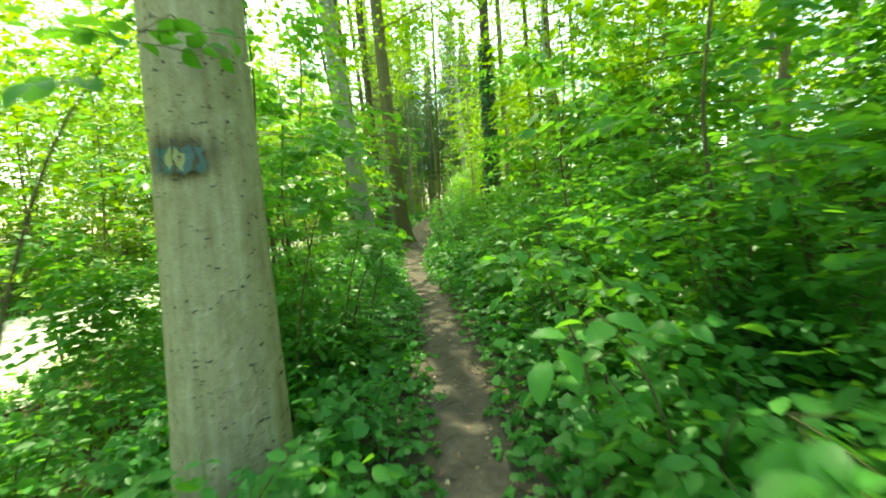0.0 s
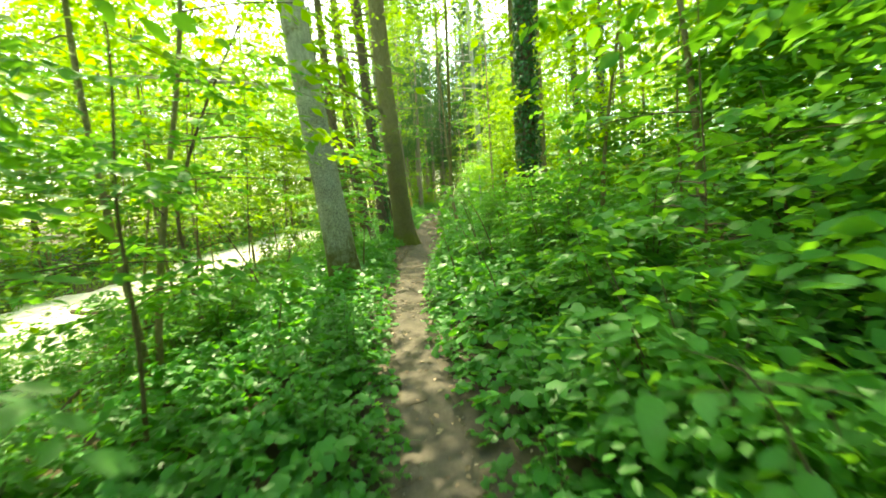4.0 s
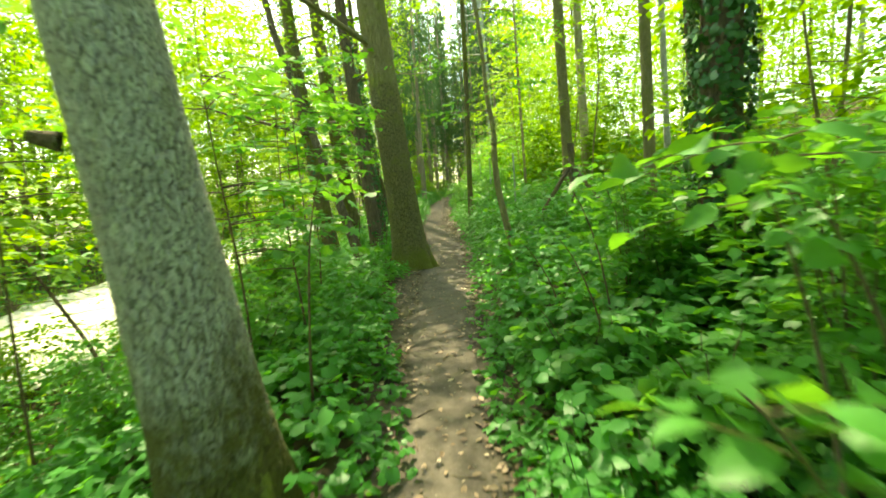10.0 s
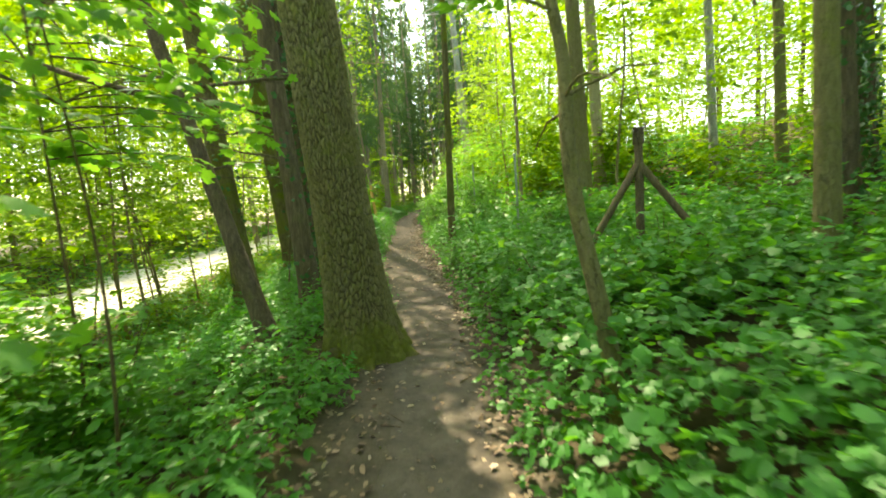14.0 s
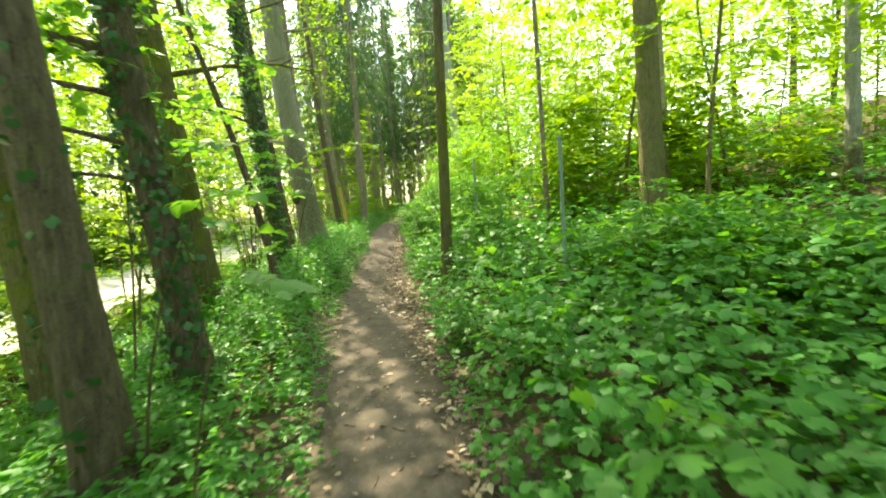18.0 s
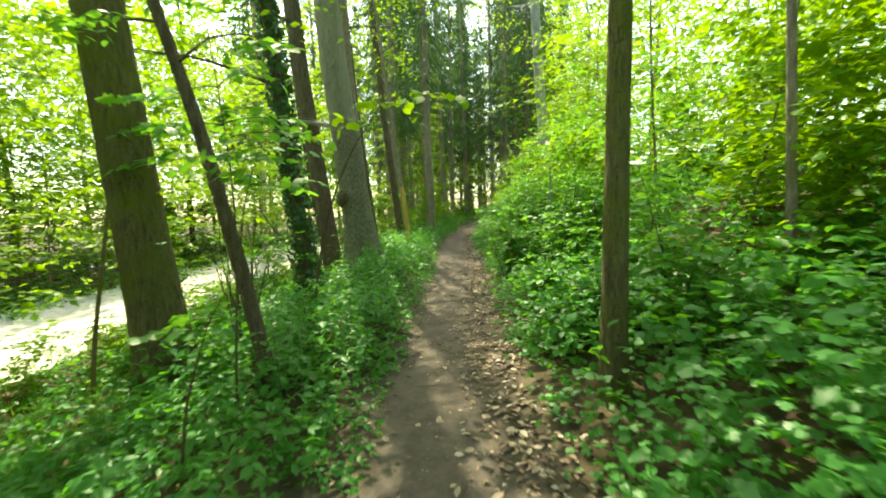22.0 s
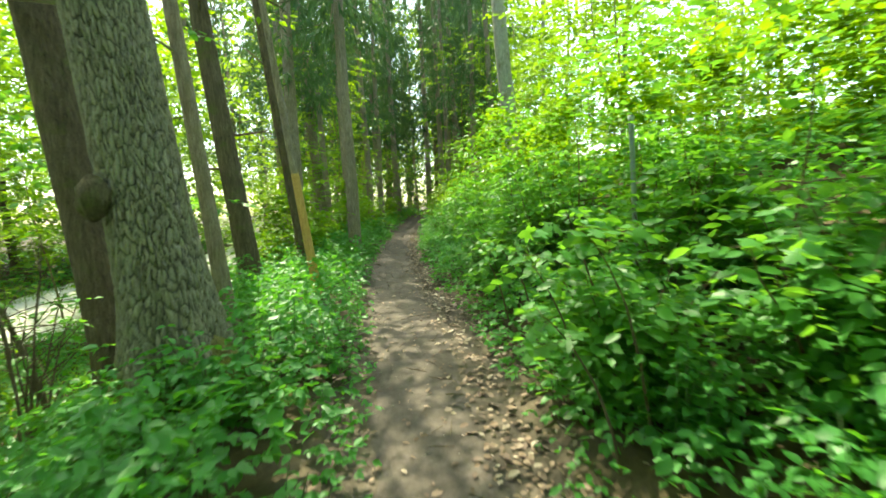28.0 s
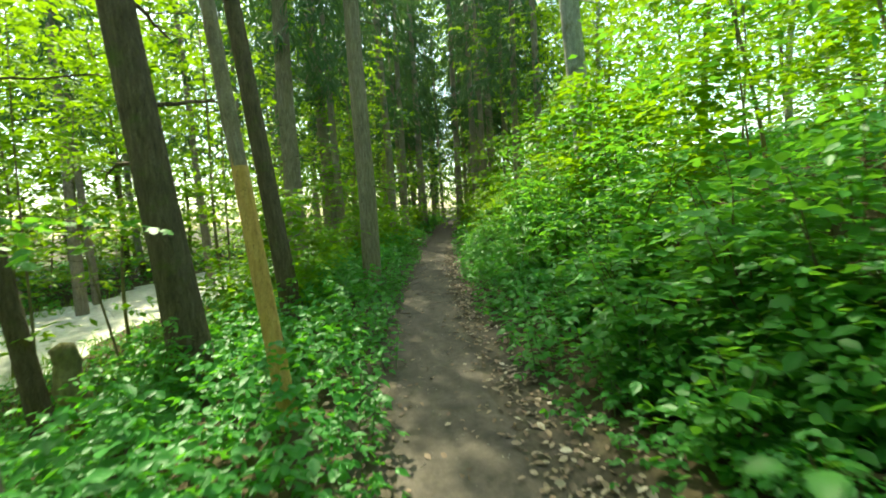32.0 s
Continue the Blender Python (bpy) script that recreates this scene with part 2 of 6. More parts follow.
BARK_DARK = bark_material("bark_dark", (0.045, 0.034, 0.023), (0.115, 0.088, 0.058), (0.20, 0.155, 0.105), 1.3, 0.2, (0.07, 0.085, 0.022), 0.7)
BARK_MOSS = bark_material("bark_mossy", (0.05, 0.04, 0.02), (0.13, 0.11, 0.05), (0.20, 0.17, 0.09), 1.2, 0.55, (0.085, 0.092, 0.014), 0.8)
BARK_SPRUCE = bark_material("bark_spruce", (0.10, 0.08, 0.06), (0.24, 0.19, 0.14), (0.38, 0.32, 0.25), 1.6, 0.15, (0.12, 0.12, 0.06), 0.5)
TWIG = bark_material("twig_bark", (0.05, 0.04, 0.02), (0.12, 0.09, 0.05), (0.2, 0.16, 0.09), 3.0, 0.3)
PEELED = bark_material("peeled_wood", (0.34, 0.19, 0.06), (0.52, 0.31, 0.11), (0.64, 0.42, 0.18), 1.5, 0.0, bump=0.15)
POSTWOOD = bark_material("weathered_wood", (0.065, 0.047, 0.030), (0.135, 0.10, 0.062), (0.22, 0.168, 0.115), 2.0, 0.25)


def soil_material(name, a, b, c, scale=1.0, bump=0.5, worn=None):
    m, nt, out = material(name)
    tc = nt.nodes.new("ShaderNodeTexCoord")
    n1 = node(nt, "ShaderNodeTexNoise", Vector=tc.outputs["Object"], Scale=1.4 * scale, Detail=5.0)
    n2 = node(nt, "ShaderNodeTexNoise", Vector=tc.outputs["Object"], Scale=26.0 * scale, Detail=6.0, Roughness=0.7)
    vo = node(nt, "ShaderNodeTexVoronoi", Vector=tc.outputs["Object"], Scale=48.0 * scale)
    col = ramp(nt, n2.outputs[0], ((0.3, a), (0.52, b), (0.75, c)))
    col = mix(nt, n1.outputs[0], col, b)
    if worn:
        at = nt.nodes.new("ShaderNodeAttribute")
        at.attribute_name = "worn"
        bare = ramp(nt, n2.outputs[0], ((0.3, worn[0]), (0.52, worn[1]), (0.75, worn[2])))
        col = mix(nt, at.outputs["Fac"], col, mix(nt, n1.outputs[0], bare, worn[1]))
    peb = ramp(nt, vo.outputs[0], ((0.05, tuple(min(1, v * 1.5) for v in c)), (0.22, b)))
    col = mix(nt, 0.3, col, peb)
    n3 = node(nt, "ShaderNodeTexNoise", Vector=tc.outputs["Object"], Scale=5.5 * scale, Detail=4.0, Roughness=0.65)
    col = mix(nt, 0.55, col, ramp(nt, n3.outputs[0], ((0.3, (0.22, 0.22, 0.22)), (0.7, (0.8, 0.78, 0.74)))), "OVERLAY")
    b1 = node(nt, "ShaderNodeBump", Height=n2.outputs[0], Strength=bump, Distance=0.02)
    b2 = node(nt, "ShaderNodeBump", Height=vo.outputs[0], Strength=bump * 0.5, Distance=0.008, Normal=b1.outputs[0])
    p = node(nt, "ShaderNodeBsdfPrincipled", Base_Color=col, Roughness=0.92, Normal=b2.outputs[0])
    p.inputs["Specular IOR Level"].default_value = 0.15
    nt.links.new(p.outputs[0], out.inputs[0])
    return m


SOIL = soil_material("forest_soil", (0.032, 0.026, 0.014), (0.068, 0.055, 0.030), (0.12, 0.098, 0.058), worn=((0.058, 0.047, 0.039), (0.098, 0.082, 0.070), (0.158, 0.136, 0.116)))
TRODDEN = soil_material("trodden_earth", (0.058, 0.047, 0.039), (0.098, 0.082, 0.070), (0.158, 0.136, 0.116), 1.0, 0.5)
STONE = soil_material("dull_stone", (0.13, 0.115, 0.095), (0.20, 0.18, 0.155), (0.29, 0.265, 0.23), 1.0, 0.4)
GRAVEL = soil_material("pale_gravel", (0.44, 0.41, 0.35), (0.58, 0.55, 0.48), (0.70, 0.67, 0.60), 1.0, 0.4)


def paint_material(name, col, rough=0.6):
    m, nt, out = material(name)
    tc = nt.nodes.new("ShaderNodeTexCoord")
    n = node(nt, "ShaderNodeTexNoise", Vector=tc.outputs["Object"], Scale=40.0, Detail=5.0)
    c = mix(nt, n.outputs[0], tuple(v * 0.6 for v in col), tuple(min(1, v * 1.25) for v in col))
    p = node(nt, "ShaderNodeBsdfPrincipled", Base_Color=c, Roughness=rough)
    nt.links.new(p.outputs[0], out.inputs[0])
    return m


PAINT_DARK = paint_material("faded_teal_paint", (0.075, 0.14, 0.14))
PAINT_STAIN = paint_material("dark_stain", (0.085, 0.068, 0.042))
PAINT_WHITE = paint_material("old_white_paint", (0.36, 0.35, 0.16))
POST_GREY = paint_material("grey_green_post", (0.20, 0.26, 0.22))

# ---- plan: the trodden path and the lie of the land ----
PY = np.array([-30, -4, 0, 2.3, 3.7, 5.2, 6.7, 8, 9.3, 11.3, 13.6, 16.6, 19, 21, 22.9, 24.4, 26, 28, 30.3, 33, 36, 38, 41, 46, 51, 60, 80, 200])
PX = np.array([1.6, 0.4, 0.18, 0.11, 0.04, -0.06, -0.2, -0.38, -0.62, -0.87, -1.02, -1.09, -1.09, -1.14, -1.38, -1.55, -1.71, -1.75, -1.71, -1.76, -1.93, -1.98, -1.86, -1.5, -1.0, 0, 2.5, 10])
WY = np.array([-30, 0, 5, 8, 11, 14, 16.6, 20.5, 24, 26.5, 30, 36, 42, 60])
WW = np.array([0.5, 0.48, 0.55, 0.48, 0.54, 0.68, 0.78, 0.88, 0.92, 0.74, 0.82, 0.98, 0.84, 0.85])


def path_x(y):
    return np.interp(y, PY, PX)


def path_w(y):
    return np.interp(y, WY, WW)


def bare_strip(y):
    """Width of the leaf-strewn bare strip along the right edge of the path."""
    return np.interp(y, [16, 20, 22.5, 24, 27, 29, 33, 40], [0.0, 0.08, 0.22, 0.45, 0.5, 0.34, 0.38, 0.2])


def smooth(t):
    t = np.clip(t, 0, 1)
    return t * t * (3 - 2 * t)


def waves(x, y, s):
    return (np.sin(1.7 * s * x + 0.9 * s * y + 1.3) + np.sin(-1.1 * s * x + 2.1 * s * y + 4.1) + np.sin(2.9 * s * x + 1.6 * s * y) * 0.6 + np.sin(3.7 * s * y - 2.3 * s * x + 2.0) * 0.5) / 3.1


def ground(x, y):
    x, y = np.asarray(x, float), np.asarray(y, float)
    u = x - path_x(y)
    hw = path_w(y) / 2
    z = 0.03 * np.clip(y, -20, 60)
    r = np.clip(u - hw - 0.25, 0, None)
    z = z + 0.16 * np.clip(r, 0, 0.6) + np.interp(y, [9, 13, 26, 31], [0.30, 0.15, 0.15, 0.30]) * np.clip(r - 0.6, 0, 5) + 0.20 * np.clip(r - 5.6, 0, 10) + 0.05 * np.clip(r - 15.6, 0, 40)
    l = np.clip(-u - hw - 0.5, 0, None)
    z = z - 1.35 * smooth(l / 5.6)
    off = np.clip((np.abs(u) - hw) / 0.5, 0, 1)
    z = z - 0.035 * (1 - smooth(off)) + 0.05 * off * waves(x, y, 1.1) + 0.02 * off * waves(x, y, 4.3)
    return z


def mesh_from(name, verts, faces):
    """A mesh from arrays: verts (n, 3); faces (m, 3) or (m, 4)."""
    verts = np.ascontiguousarray(verts, dtype=np.float32)
    faces = np.ascontiguousarray(faces, dtype=np.int32)
    me = bpy.data.meshes.new(name)
    me.vertices.add(len(verts))
    me.vertices.foreach_set("co", verts.ravel())
    k = faces.shape[1]
    me.loops.add(faces.size)
    me.loops.foreach_set("vertex_index", faces.ravel())
    me.polygons.add(len(faces))
    me.polygons.foreach_set("loop_start", np.arange(0, faces.size, k, dtype=np.int32))
    me.update(calc_edges=True)
    return me


def smooth_shade(me):
    me.polygons.foreach_set("use_smooth", np.ones(len(me.polygons), dtype=bool))
    return me


def part(name, me, mat, parent=None, label=""):
    ob = new(name, me)
    if len(me.materials) == 0:
        me.materials.append(mat)
    if parent is not None:
        ob.parent = parent
    return tagged(ob, label) if label else ob


def thing(name, at, label, category, group=""):
    ob = new(name)
    ob.location = at
    ob.empty_display_size = 0.1
    return tagged(ob, label, category, group)


def grid(name, xs, ys, zf):
    X, Y = np.meshgrid(xs, ys)
    v = np.stack([X, Y, zf(X, Y)], -1).reshape(-1, 3)
    n, m = len(xs), len(ys)
    i = (np.arange(m - 1)[:, None] * n + np.arange(n - 1)[None, :]).ravel()
    return smooth_shade(mesh_from(name, v, np.stack([i, i + 1, i + n + 1, i + n], 1)))


# ---- ground ----
gx = np.unique(np.concatenate([[-3000, -800, -250, -100], np.linspace(-60, -14, 24), np.linspace(-14, -5, 37), np.linspace(-5, 4, 76), np.linspace(4, 20, 41), np.linspace(20, 60, 17), [100, 250, 800, 3000]]))
gy = np.unique(np.concatenate([[-3000, -800, -200, -60], np.linspace(-30, -4, 20), np.linspace(-4, 46, 260), np.linspace(46, 90, 60), [130, 250, 800, 3000]]))
ground_ob = part("ground", grid("ground", gx, gy, ground), SOIL)
gv = np.empty(len(ground_ob.data.vertices) * 3, dtype=np.float32)
ground_ob.data.vertices.foreach_get("co", gv)
gv = gv.reshape(-1, 3)
gu_ = np.abs(gv[:, 0] - path_x(gv[:, 1])) - path_w(gv[:, 1]) / 2
ground_ob.data.attributes.new("worn", "FLOAT", "POINT").data.foreach_set("value", (1 - smooth((gu_ - 0.12 + 0.12 * waves(gv[:, 0], gv[:, 1], 2.7)) / 0.5)).astype(np.float32))
tagged(ground_ob, "dark humus forest floor sloping down to a clearing", "ground", kind="structure")

ts = np.linspace(-12, 75, 900)
ks = np.linspace(-1, 1, 15)
edge_l = 1 + 0.16 * waves(ts * 1.7, ts * 0.6, 1.0) + 0.07 * waves(ts * 7, ts, 1.3)
edge_r = 1 + 0.16 * waves(ts * 1.3 + 9, ts * 0.9, 1.0) + 0.07 * waves(ts * 6 + 3, ts, 1.5)
half = path_w(ts) / 2
PXs = path_x(ts)[:, None] + ks[None, :] * half[:, None] * np.where(ks[None, :] < 0, edge_l[:, None], edge_r[:, None])
PYs = np.repeat(ts[:, None], len(ks), 1)
PZs = ground(PXs, PYs) + 0.012 - 0.03 * np.abs(ks[None, :]) ** 6 + 0.006 * waves(PXs, PYs, 9.0)
pv = np.stack([PXs, PYs, PZs], -1).reshape(-1, 3)
pi_ = (np.arange(len(ts) - 1)[:, None] * len(ks) + np.arange(len(ks) - 1)[None, :]).ravel()
path_ob = part("path", smooth_shade(mesh_from("path", pv, np.stack([pi_, pi_ + 1, pi_ + len(ks) + 1, pi_ + len(ks)], 1))), TRODDEN)
tagged(path_ob, "narrow trodden brown earth footpath with scattered dead leaves", "path", kind="structure")

# sunlit gravel track in the clearing, down the slope
ts = np.linspace(-30, 90, 240)
ks = np.linspace(-1, 1, 9)
TX = (path_x(ts) - 10.4 + 0.5 * np.sin(ts * 0.12))[:, None] + ks[None, :] * (2.7 + 0.45 * np.sin(ts * 1.1) + 0.5 * waves(ts * 2.1, ts, 1.0))[:, None]
TYs = np.repeat(ts[:, None], len(ks), 1)
TZ = ground(TX, TYs) + 0.02 + 0.02 * (1 - ks[None, :] ** 2)
tv = np.stack([TX, TYs, TZ], -1).reshape(-1, 3)
ti_ = (np.arange(len(ts) - 1)[:, None] * len(ks) + np.arange(len(ks) - 1)[None, :]).ravel()
track_ob = part("road", smooth_shade(mesh_from("road", tv, np.stack([ti_, ti_ + 1, ti_ + len(ks) + 1, ti_ + len(ks)], 1))), GRAVEL)
tagged(track_ob, "pale sunlit gravel forest track in the clearing", "road", kind="structure")

# ---- leaves: one template, many placed by arrays ----
OVAL = (np.array([(0, 0, 0), (0.24, 0.22, 0.05), (0.60, 0.27, 0.05), (1, 0, -0.07), (0.24, -0.22, 0.05), (0.60, -0.27, 0.05)]),
        np.array([(0, 2, 1), (0, 3, 2), (0, 5, 3), (0, 4, 5)]))
LOBED = (np.array([(0, 0, 0), (0.14, 0.47, -0.05), (0.36, 0.25, 0.03), (0.78, 0.42, -0.05), (1, 0, -0.09), (0.78, -0.42, -0.05), (0.36, -0.25, 0.03), (0.14, -0.47, -0.05)]),
         np.array([(0, 2, 1), (2, 4, 3), (4, 6, 5), (6, 0, 7), (0, 6, 2), (2, 6, 4)]))
RHOMB = (np.array([(0, 0, 0), (0.45, 0.30, 0.05), (1, 0, -0.05), (0.45, -0.30, 0.05)]), np.array([(0, 2, 1), (0, 3, 2)]))
def ovate(stations=8):
    """A folded ovate leaf with a toothed margin and a bent tip, for leaves seen from close by."""
    t = np.linspace(0, 1, stations)
    w = 0.30 * np.sin(np.pi * t ** 0.85) ** 0.85 * (1 + 0.06 * np.where(np.arange(stations) % 2, 1, -1))
    bend = 0.06 * np.sin(np.pi * t) - 0.14 * t ** 2
    rows = [np.stack([t + 0.03 * np.abs(k), k * w, bend + 0.22 * np.abs(k) * w], 1) for k in (-1, 0, 1)]
    v = np.concatenate(rows)
    f = []
    for a in range(stations - 1):
        for b in (0, stations):
            f += [(b + a, b + a + 1, b + stations + a + 1), (b + a, b + stations + a + 1, b + stations + a)]
    return v, np.array(f)


OVATE = ovate()
def maple(points=((0, 0), (-0.04, 0.16), (0.10, 0.46), (0.26, 0.30), (0.42, 0.62), (0.55, 0.48), (0.56, 0.24), (0.74, 0.30), (1.0, 0.0))):
    """A five-lobed leaf, its lobes bent down a little."""
    half_ = [(x, y, -0.25 * y * y - 0.1 * x * x) for x, y in points]
    v = half_ + [(x, -y, z) for x, y, z in half_[1:-1]]
    n = len(points)
    rim = list(range(1, n)) + list(range(2 * n - 3, n - 1, -1))
    v.append((0.30, 0.0, 0.03))
    c = len(v) - 1
    f = [(c, a, b) for a, b in zip(rim[:-1], rim[1:])]
    f += [(c, 0, 1), (c, rim[-1], 0)]
    return np.array(v), np.array(f)


MAPLE = maple()
SPRIG = (np.array([(0, 0, 0), (0.5, 0.075, 0.02), (1, 0, -0.05), (0.5, -0.075, 0.02)]), np.array([(0, 2, 1), (0, 3, 2)]))
BLADE = (np.array([(0, 0.035, 0), (0, -0.035, 0), (0.5, 0.025, 0.06), (0.5, -0.025, 0.06), (1, 0, -0.05)]), np.array([(0, 1, 3), (0, 3, 2), (2, 3, 4)]))


def unit(v):
    return v / np.maximum(np.linalg.norm(v, axis=1, keepdims=True), 1e-9)


def leaves_mesh(name, base, along, up, size, template=OVAL):
    """Leaves at base, pointing along, faces turned to up; size in metres."""
    V, T = template
    d = unit(along)
    b = unit(np.cross(up, d))
    n = np.cross(d, b)
    s = np.asarray(size)[:, None, None]
    v = base[:, None, :] + s * (V[None, :, 0, None] * d[:, None, :] + V[None, :, 1, None] * b[:, None, :] + V[None, :, 2, None] * n[:, None, :])
    k = len(V)
    f = (np.arange(len(base)) * k)[:, None, None] + T[None]
    return mesh_from(name, v.reshape(-1, 3), f.reshape(-1, 3))


def rand_dirs(rng, n, flat=0.35):
    a = rng.uniform(0, 2 * np.pi, n)
    return unit(np.stack([np.cos(a), np.sin(a), rng.normal(-0.12, flat, n)], 1))


def rand_ups(rng, n, lean=0.38):
    return unit(np.stack([rng.normal(0, lean, n), rng.normal(0, lean, n), np.ones(n)], 1))


def tube(points, radii, seg=10, cap=True, wobble=None):
    """Tapered tube through points; wobble(angle, z) gives a relative change of the radius."""
    P = np.asarray(points, float)
    R = np.asarray(radii, float)
    n = len(P)
    tan = unit(np.gradient(P, axis=0))
    ref = np.tile(np.array([[1.0, 0.05, 0.0]]), (n, 1))
    ref[np.abs(tan[:, 0]) > 0.9] = (0, 1, 0.05)
    e1 = unit(np.cross(np.cross(tan, ref), tan))
    e2 = np.cross(tan, e1)
    a = np.linspace(0, 2 * np.pi, seg, endpoint=False)
    rr = R[:, None] * np.ones((1, seg))
    if wobble is not None:
        rr = rr * (1 + wobble(a[None, :] * np.ones((n, 1)), P[:, 2][:, None] * np.ones((1, seg))))
    v = P[:, None, :] + rr[:, :, None] * (np.cos(a)[None, :, None] * e1[:, None, :] + np.sin(a)[None, :, None] * e2[:, None, :])
    v = v.reshape(-1, 3)
    i = np.arange(n - 1)[:, None] * seg
    j = np.arange(seg)[None, :]
    k = (np.arange(seg) + 1) % seg
    f = np.stack([i + j, i + k[None, :], i + seg + k[None, :], i + seg + j], -1).reshape(-1, 4)
    return v, f


def tubes_mesh(name, tubes_):
    vs, fs, o = [], [], 0
    for v, f in tubes_:
        vs.append(v)
        fs.append(f + o)
        o += len(v)
    return smooth_shade(mesh_from(name, np.concatenate(vs), np.concatenate(fs)))


def bark_relief(rng, depth, ridges, plates=3.2):
    """Furrowed bark: long upright ridges broken into plates."""
    ph = rng.uniform(0, 6.28, 8)

    def f(a, z):
        w = a + 0.10 * np.sin(2.1 * z * plates + ph[0] + 3 * a) + 0.06 * np.sin(5.3 * z * plates + ph[1] + 7 * a)
        r = np.abs(np.sin(w * ridges / 2 + 0.9 * np.sin(z * plates * 0.9 + ph[2] + 5 * a)))
        r2 = np.abs(np.sin(w * ridges * 0.93 / 2 + ph[3] + 1.2 * np.sin(z * plates * 1.3 + ph[4] - 4 * a)))
        plate = 0.5 + 0.5 * np.sin(z * plates * 9 + 4 * np.sin(a * ridges * 0.5 + ph[5]))
        return depth * (np.minimum(r, r2) ** 0.7 - 0.5 + 0.22 * plate) + 0.03 * np.sin(2 * a + ph[6] + 0.5 * z) + 0.02 * np.sin(3 * a + ph[7] - 0.8 * z)
    return f


def bark_plates(rng, girth, w, h):
    """Uneven plates round a trunk: 1 on a plate, 0 in the furrows between."""
    n = max(6, 2 * round(girth / w / 2))
    jit = rng.uniform(0.12, 0.88, (n, 128, 2))
    ph = rng.uniform(0, 6.28, 4)

    def f(a, z):
        u = a / (2 * np.pi) * n + 0.45 * np.sin(z * 5.1 + ph[0] + 2 * np.sin(3 * a)) + 0.2 * np.sin(z * 17 + ph[1] + 5 * a)
        v = z / h + 40 + 0.35 * np.sin(a * 11 + ph[2]) + 0.2 * np.sin(a * 23 + ph[3] + 4 * z)
        i, j = np.floor(u).astype(int), np.floor(v).astype(int)
        f1, f2 = np.full(a.shape, 9.0), np.full(a.shape, 9.0)
        for di in (-1, 0, 1):
            for dj in (-1, 0, 1):
                c, r = (i + di) % n, (j + dj) % 128
                d = np.hypot(u - (i + di + jit[c, r, 0]), v - (j + dj + jit[c, r, 1]))
                f2 = np.where(d < f1, f1, np.minimum(f2, d))
                f1 = np.minimum(f1, d)
        return np.clip((f2 - f1) / 0.34, 0, 1)
    return f


def root_flare(a, zrel, lobes, ph, amount, rise=0.28):
    return amount * np.exp(-zrel / rise) * (0.55 + 0.45 * np.sin(lobes * a + ph))


def sprays(rng, origins, dirs, length, m, size, droop=0.15):
    """Leaves set alternately along flat twigs. Returns base, along, up, size arrays."""
    n = len(origins)
    t = (np.arange(m) + 0.6) / m
    side = np.where(np.arange(m) % 2 == 0, 1.0, -1.0)
    side[-1] = 0.0
    L = np.broadcast_to(np.asarray(length, float), (n,))
    d = unit(dirs)
    lat = unit(np.cross(np.tile([[0, 0, 1.0]], (n, 1)), d))
    base = origins[:, None, :] + L[:, None, None] * t[None, :, None] * d[:, None, :]
    base[:, :, 2] -= droop * L[:, None] * t[None, :] ** 2
    al = d[:, None, :] * 0.75 + lat[:, None, :] * side[None, :, None] + rng.normal(0, 0.22, (n, m, 3))
    al[:, :, 2] -= 0.28
    up = np.zeros((n, m, 3))
    up[:, :, 2] = 1
    up += rng.normal(0, 0.42, (n, m, 3))
    s = np.broadcast_to(np.asarray(size, float), (n,))[:, None] * rng.uniform(0.7, 1.2, (n, m))
    return base.reshape(-1, 3), al.reshape(-1, 3), unit(up.reshape(-1, 3)), s.ravel()


# ---- trees ----


def crown_leaves(rng, h, spread, n_clusters, per, size, lo, centre):
    """Clusters of near-level leaves, in flat layers, from height lo to h."""
    k = n_clusters
    z = lo + (h - lo) * rng.uniform(0, 1, k) ** 0.9
    f = (z - lo) / (h - lo)
    rad = spread * np.sqrt(np.clip(np.sin(np.pi * (0.12 + 0.86 * f)), 0.05, 1)) * np.sqrt(rng.uniform(0.06, 1, k))
    a = rng.uniform(0, 2 * np.pi, k)
    cx, cy = centre(z)
    c = np.stack([cx + rad * np.cos(a), cy + rad * np.sin(a), z - 0.12 * rad], 1)
    cr = rng.uniform(0.45, 1.05, k)
    off = rng.normal(0, 1, (k, per, 3)) * np.array([0.5, 0.5, 0.14]) * cr[:, None, None]
    base = (c[:, None, :] + off).reshape(-1, 3)
    n = len(base)
    return base, rand_dirs(rng, n, 0.3), rand_ups(rng, n, 0.42), size * rng.uniform(0.7, 1.25, n)


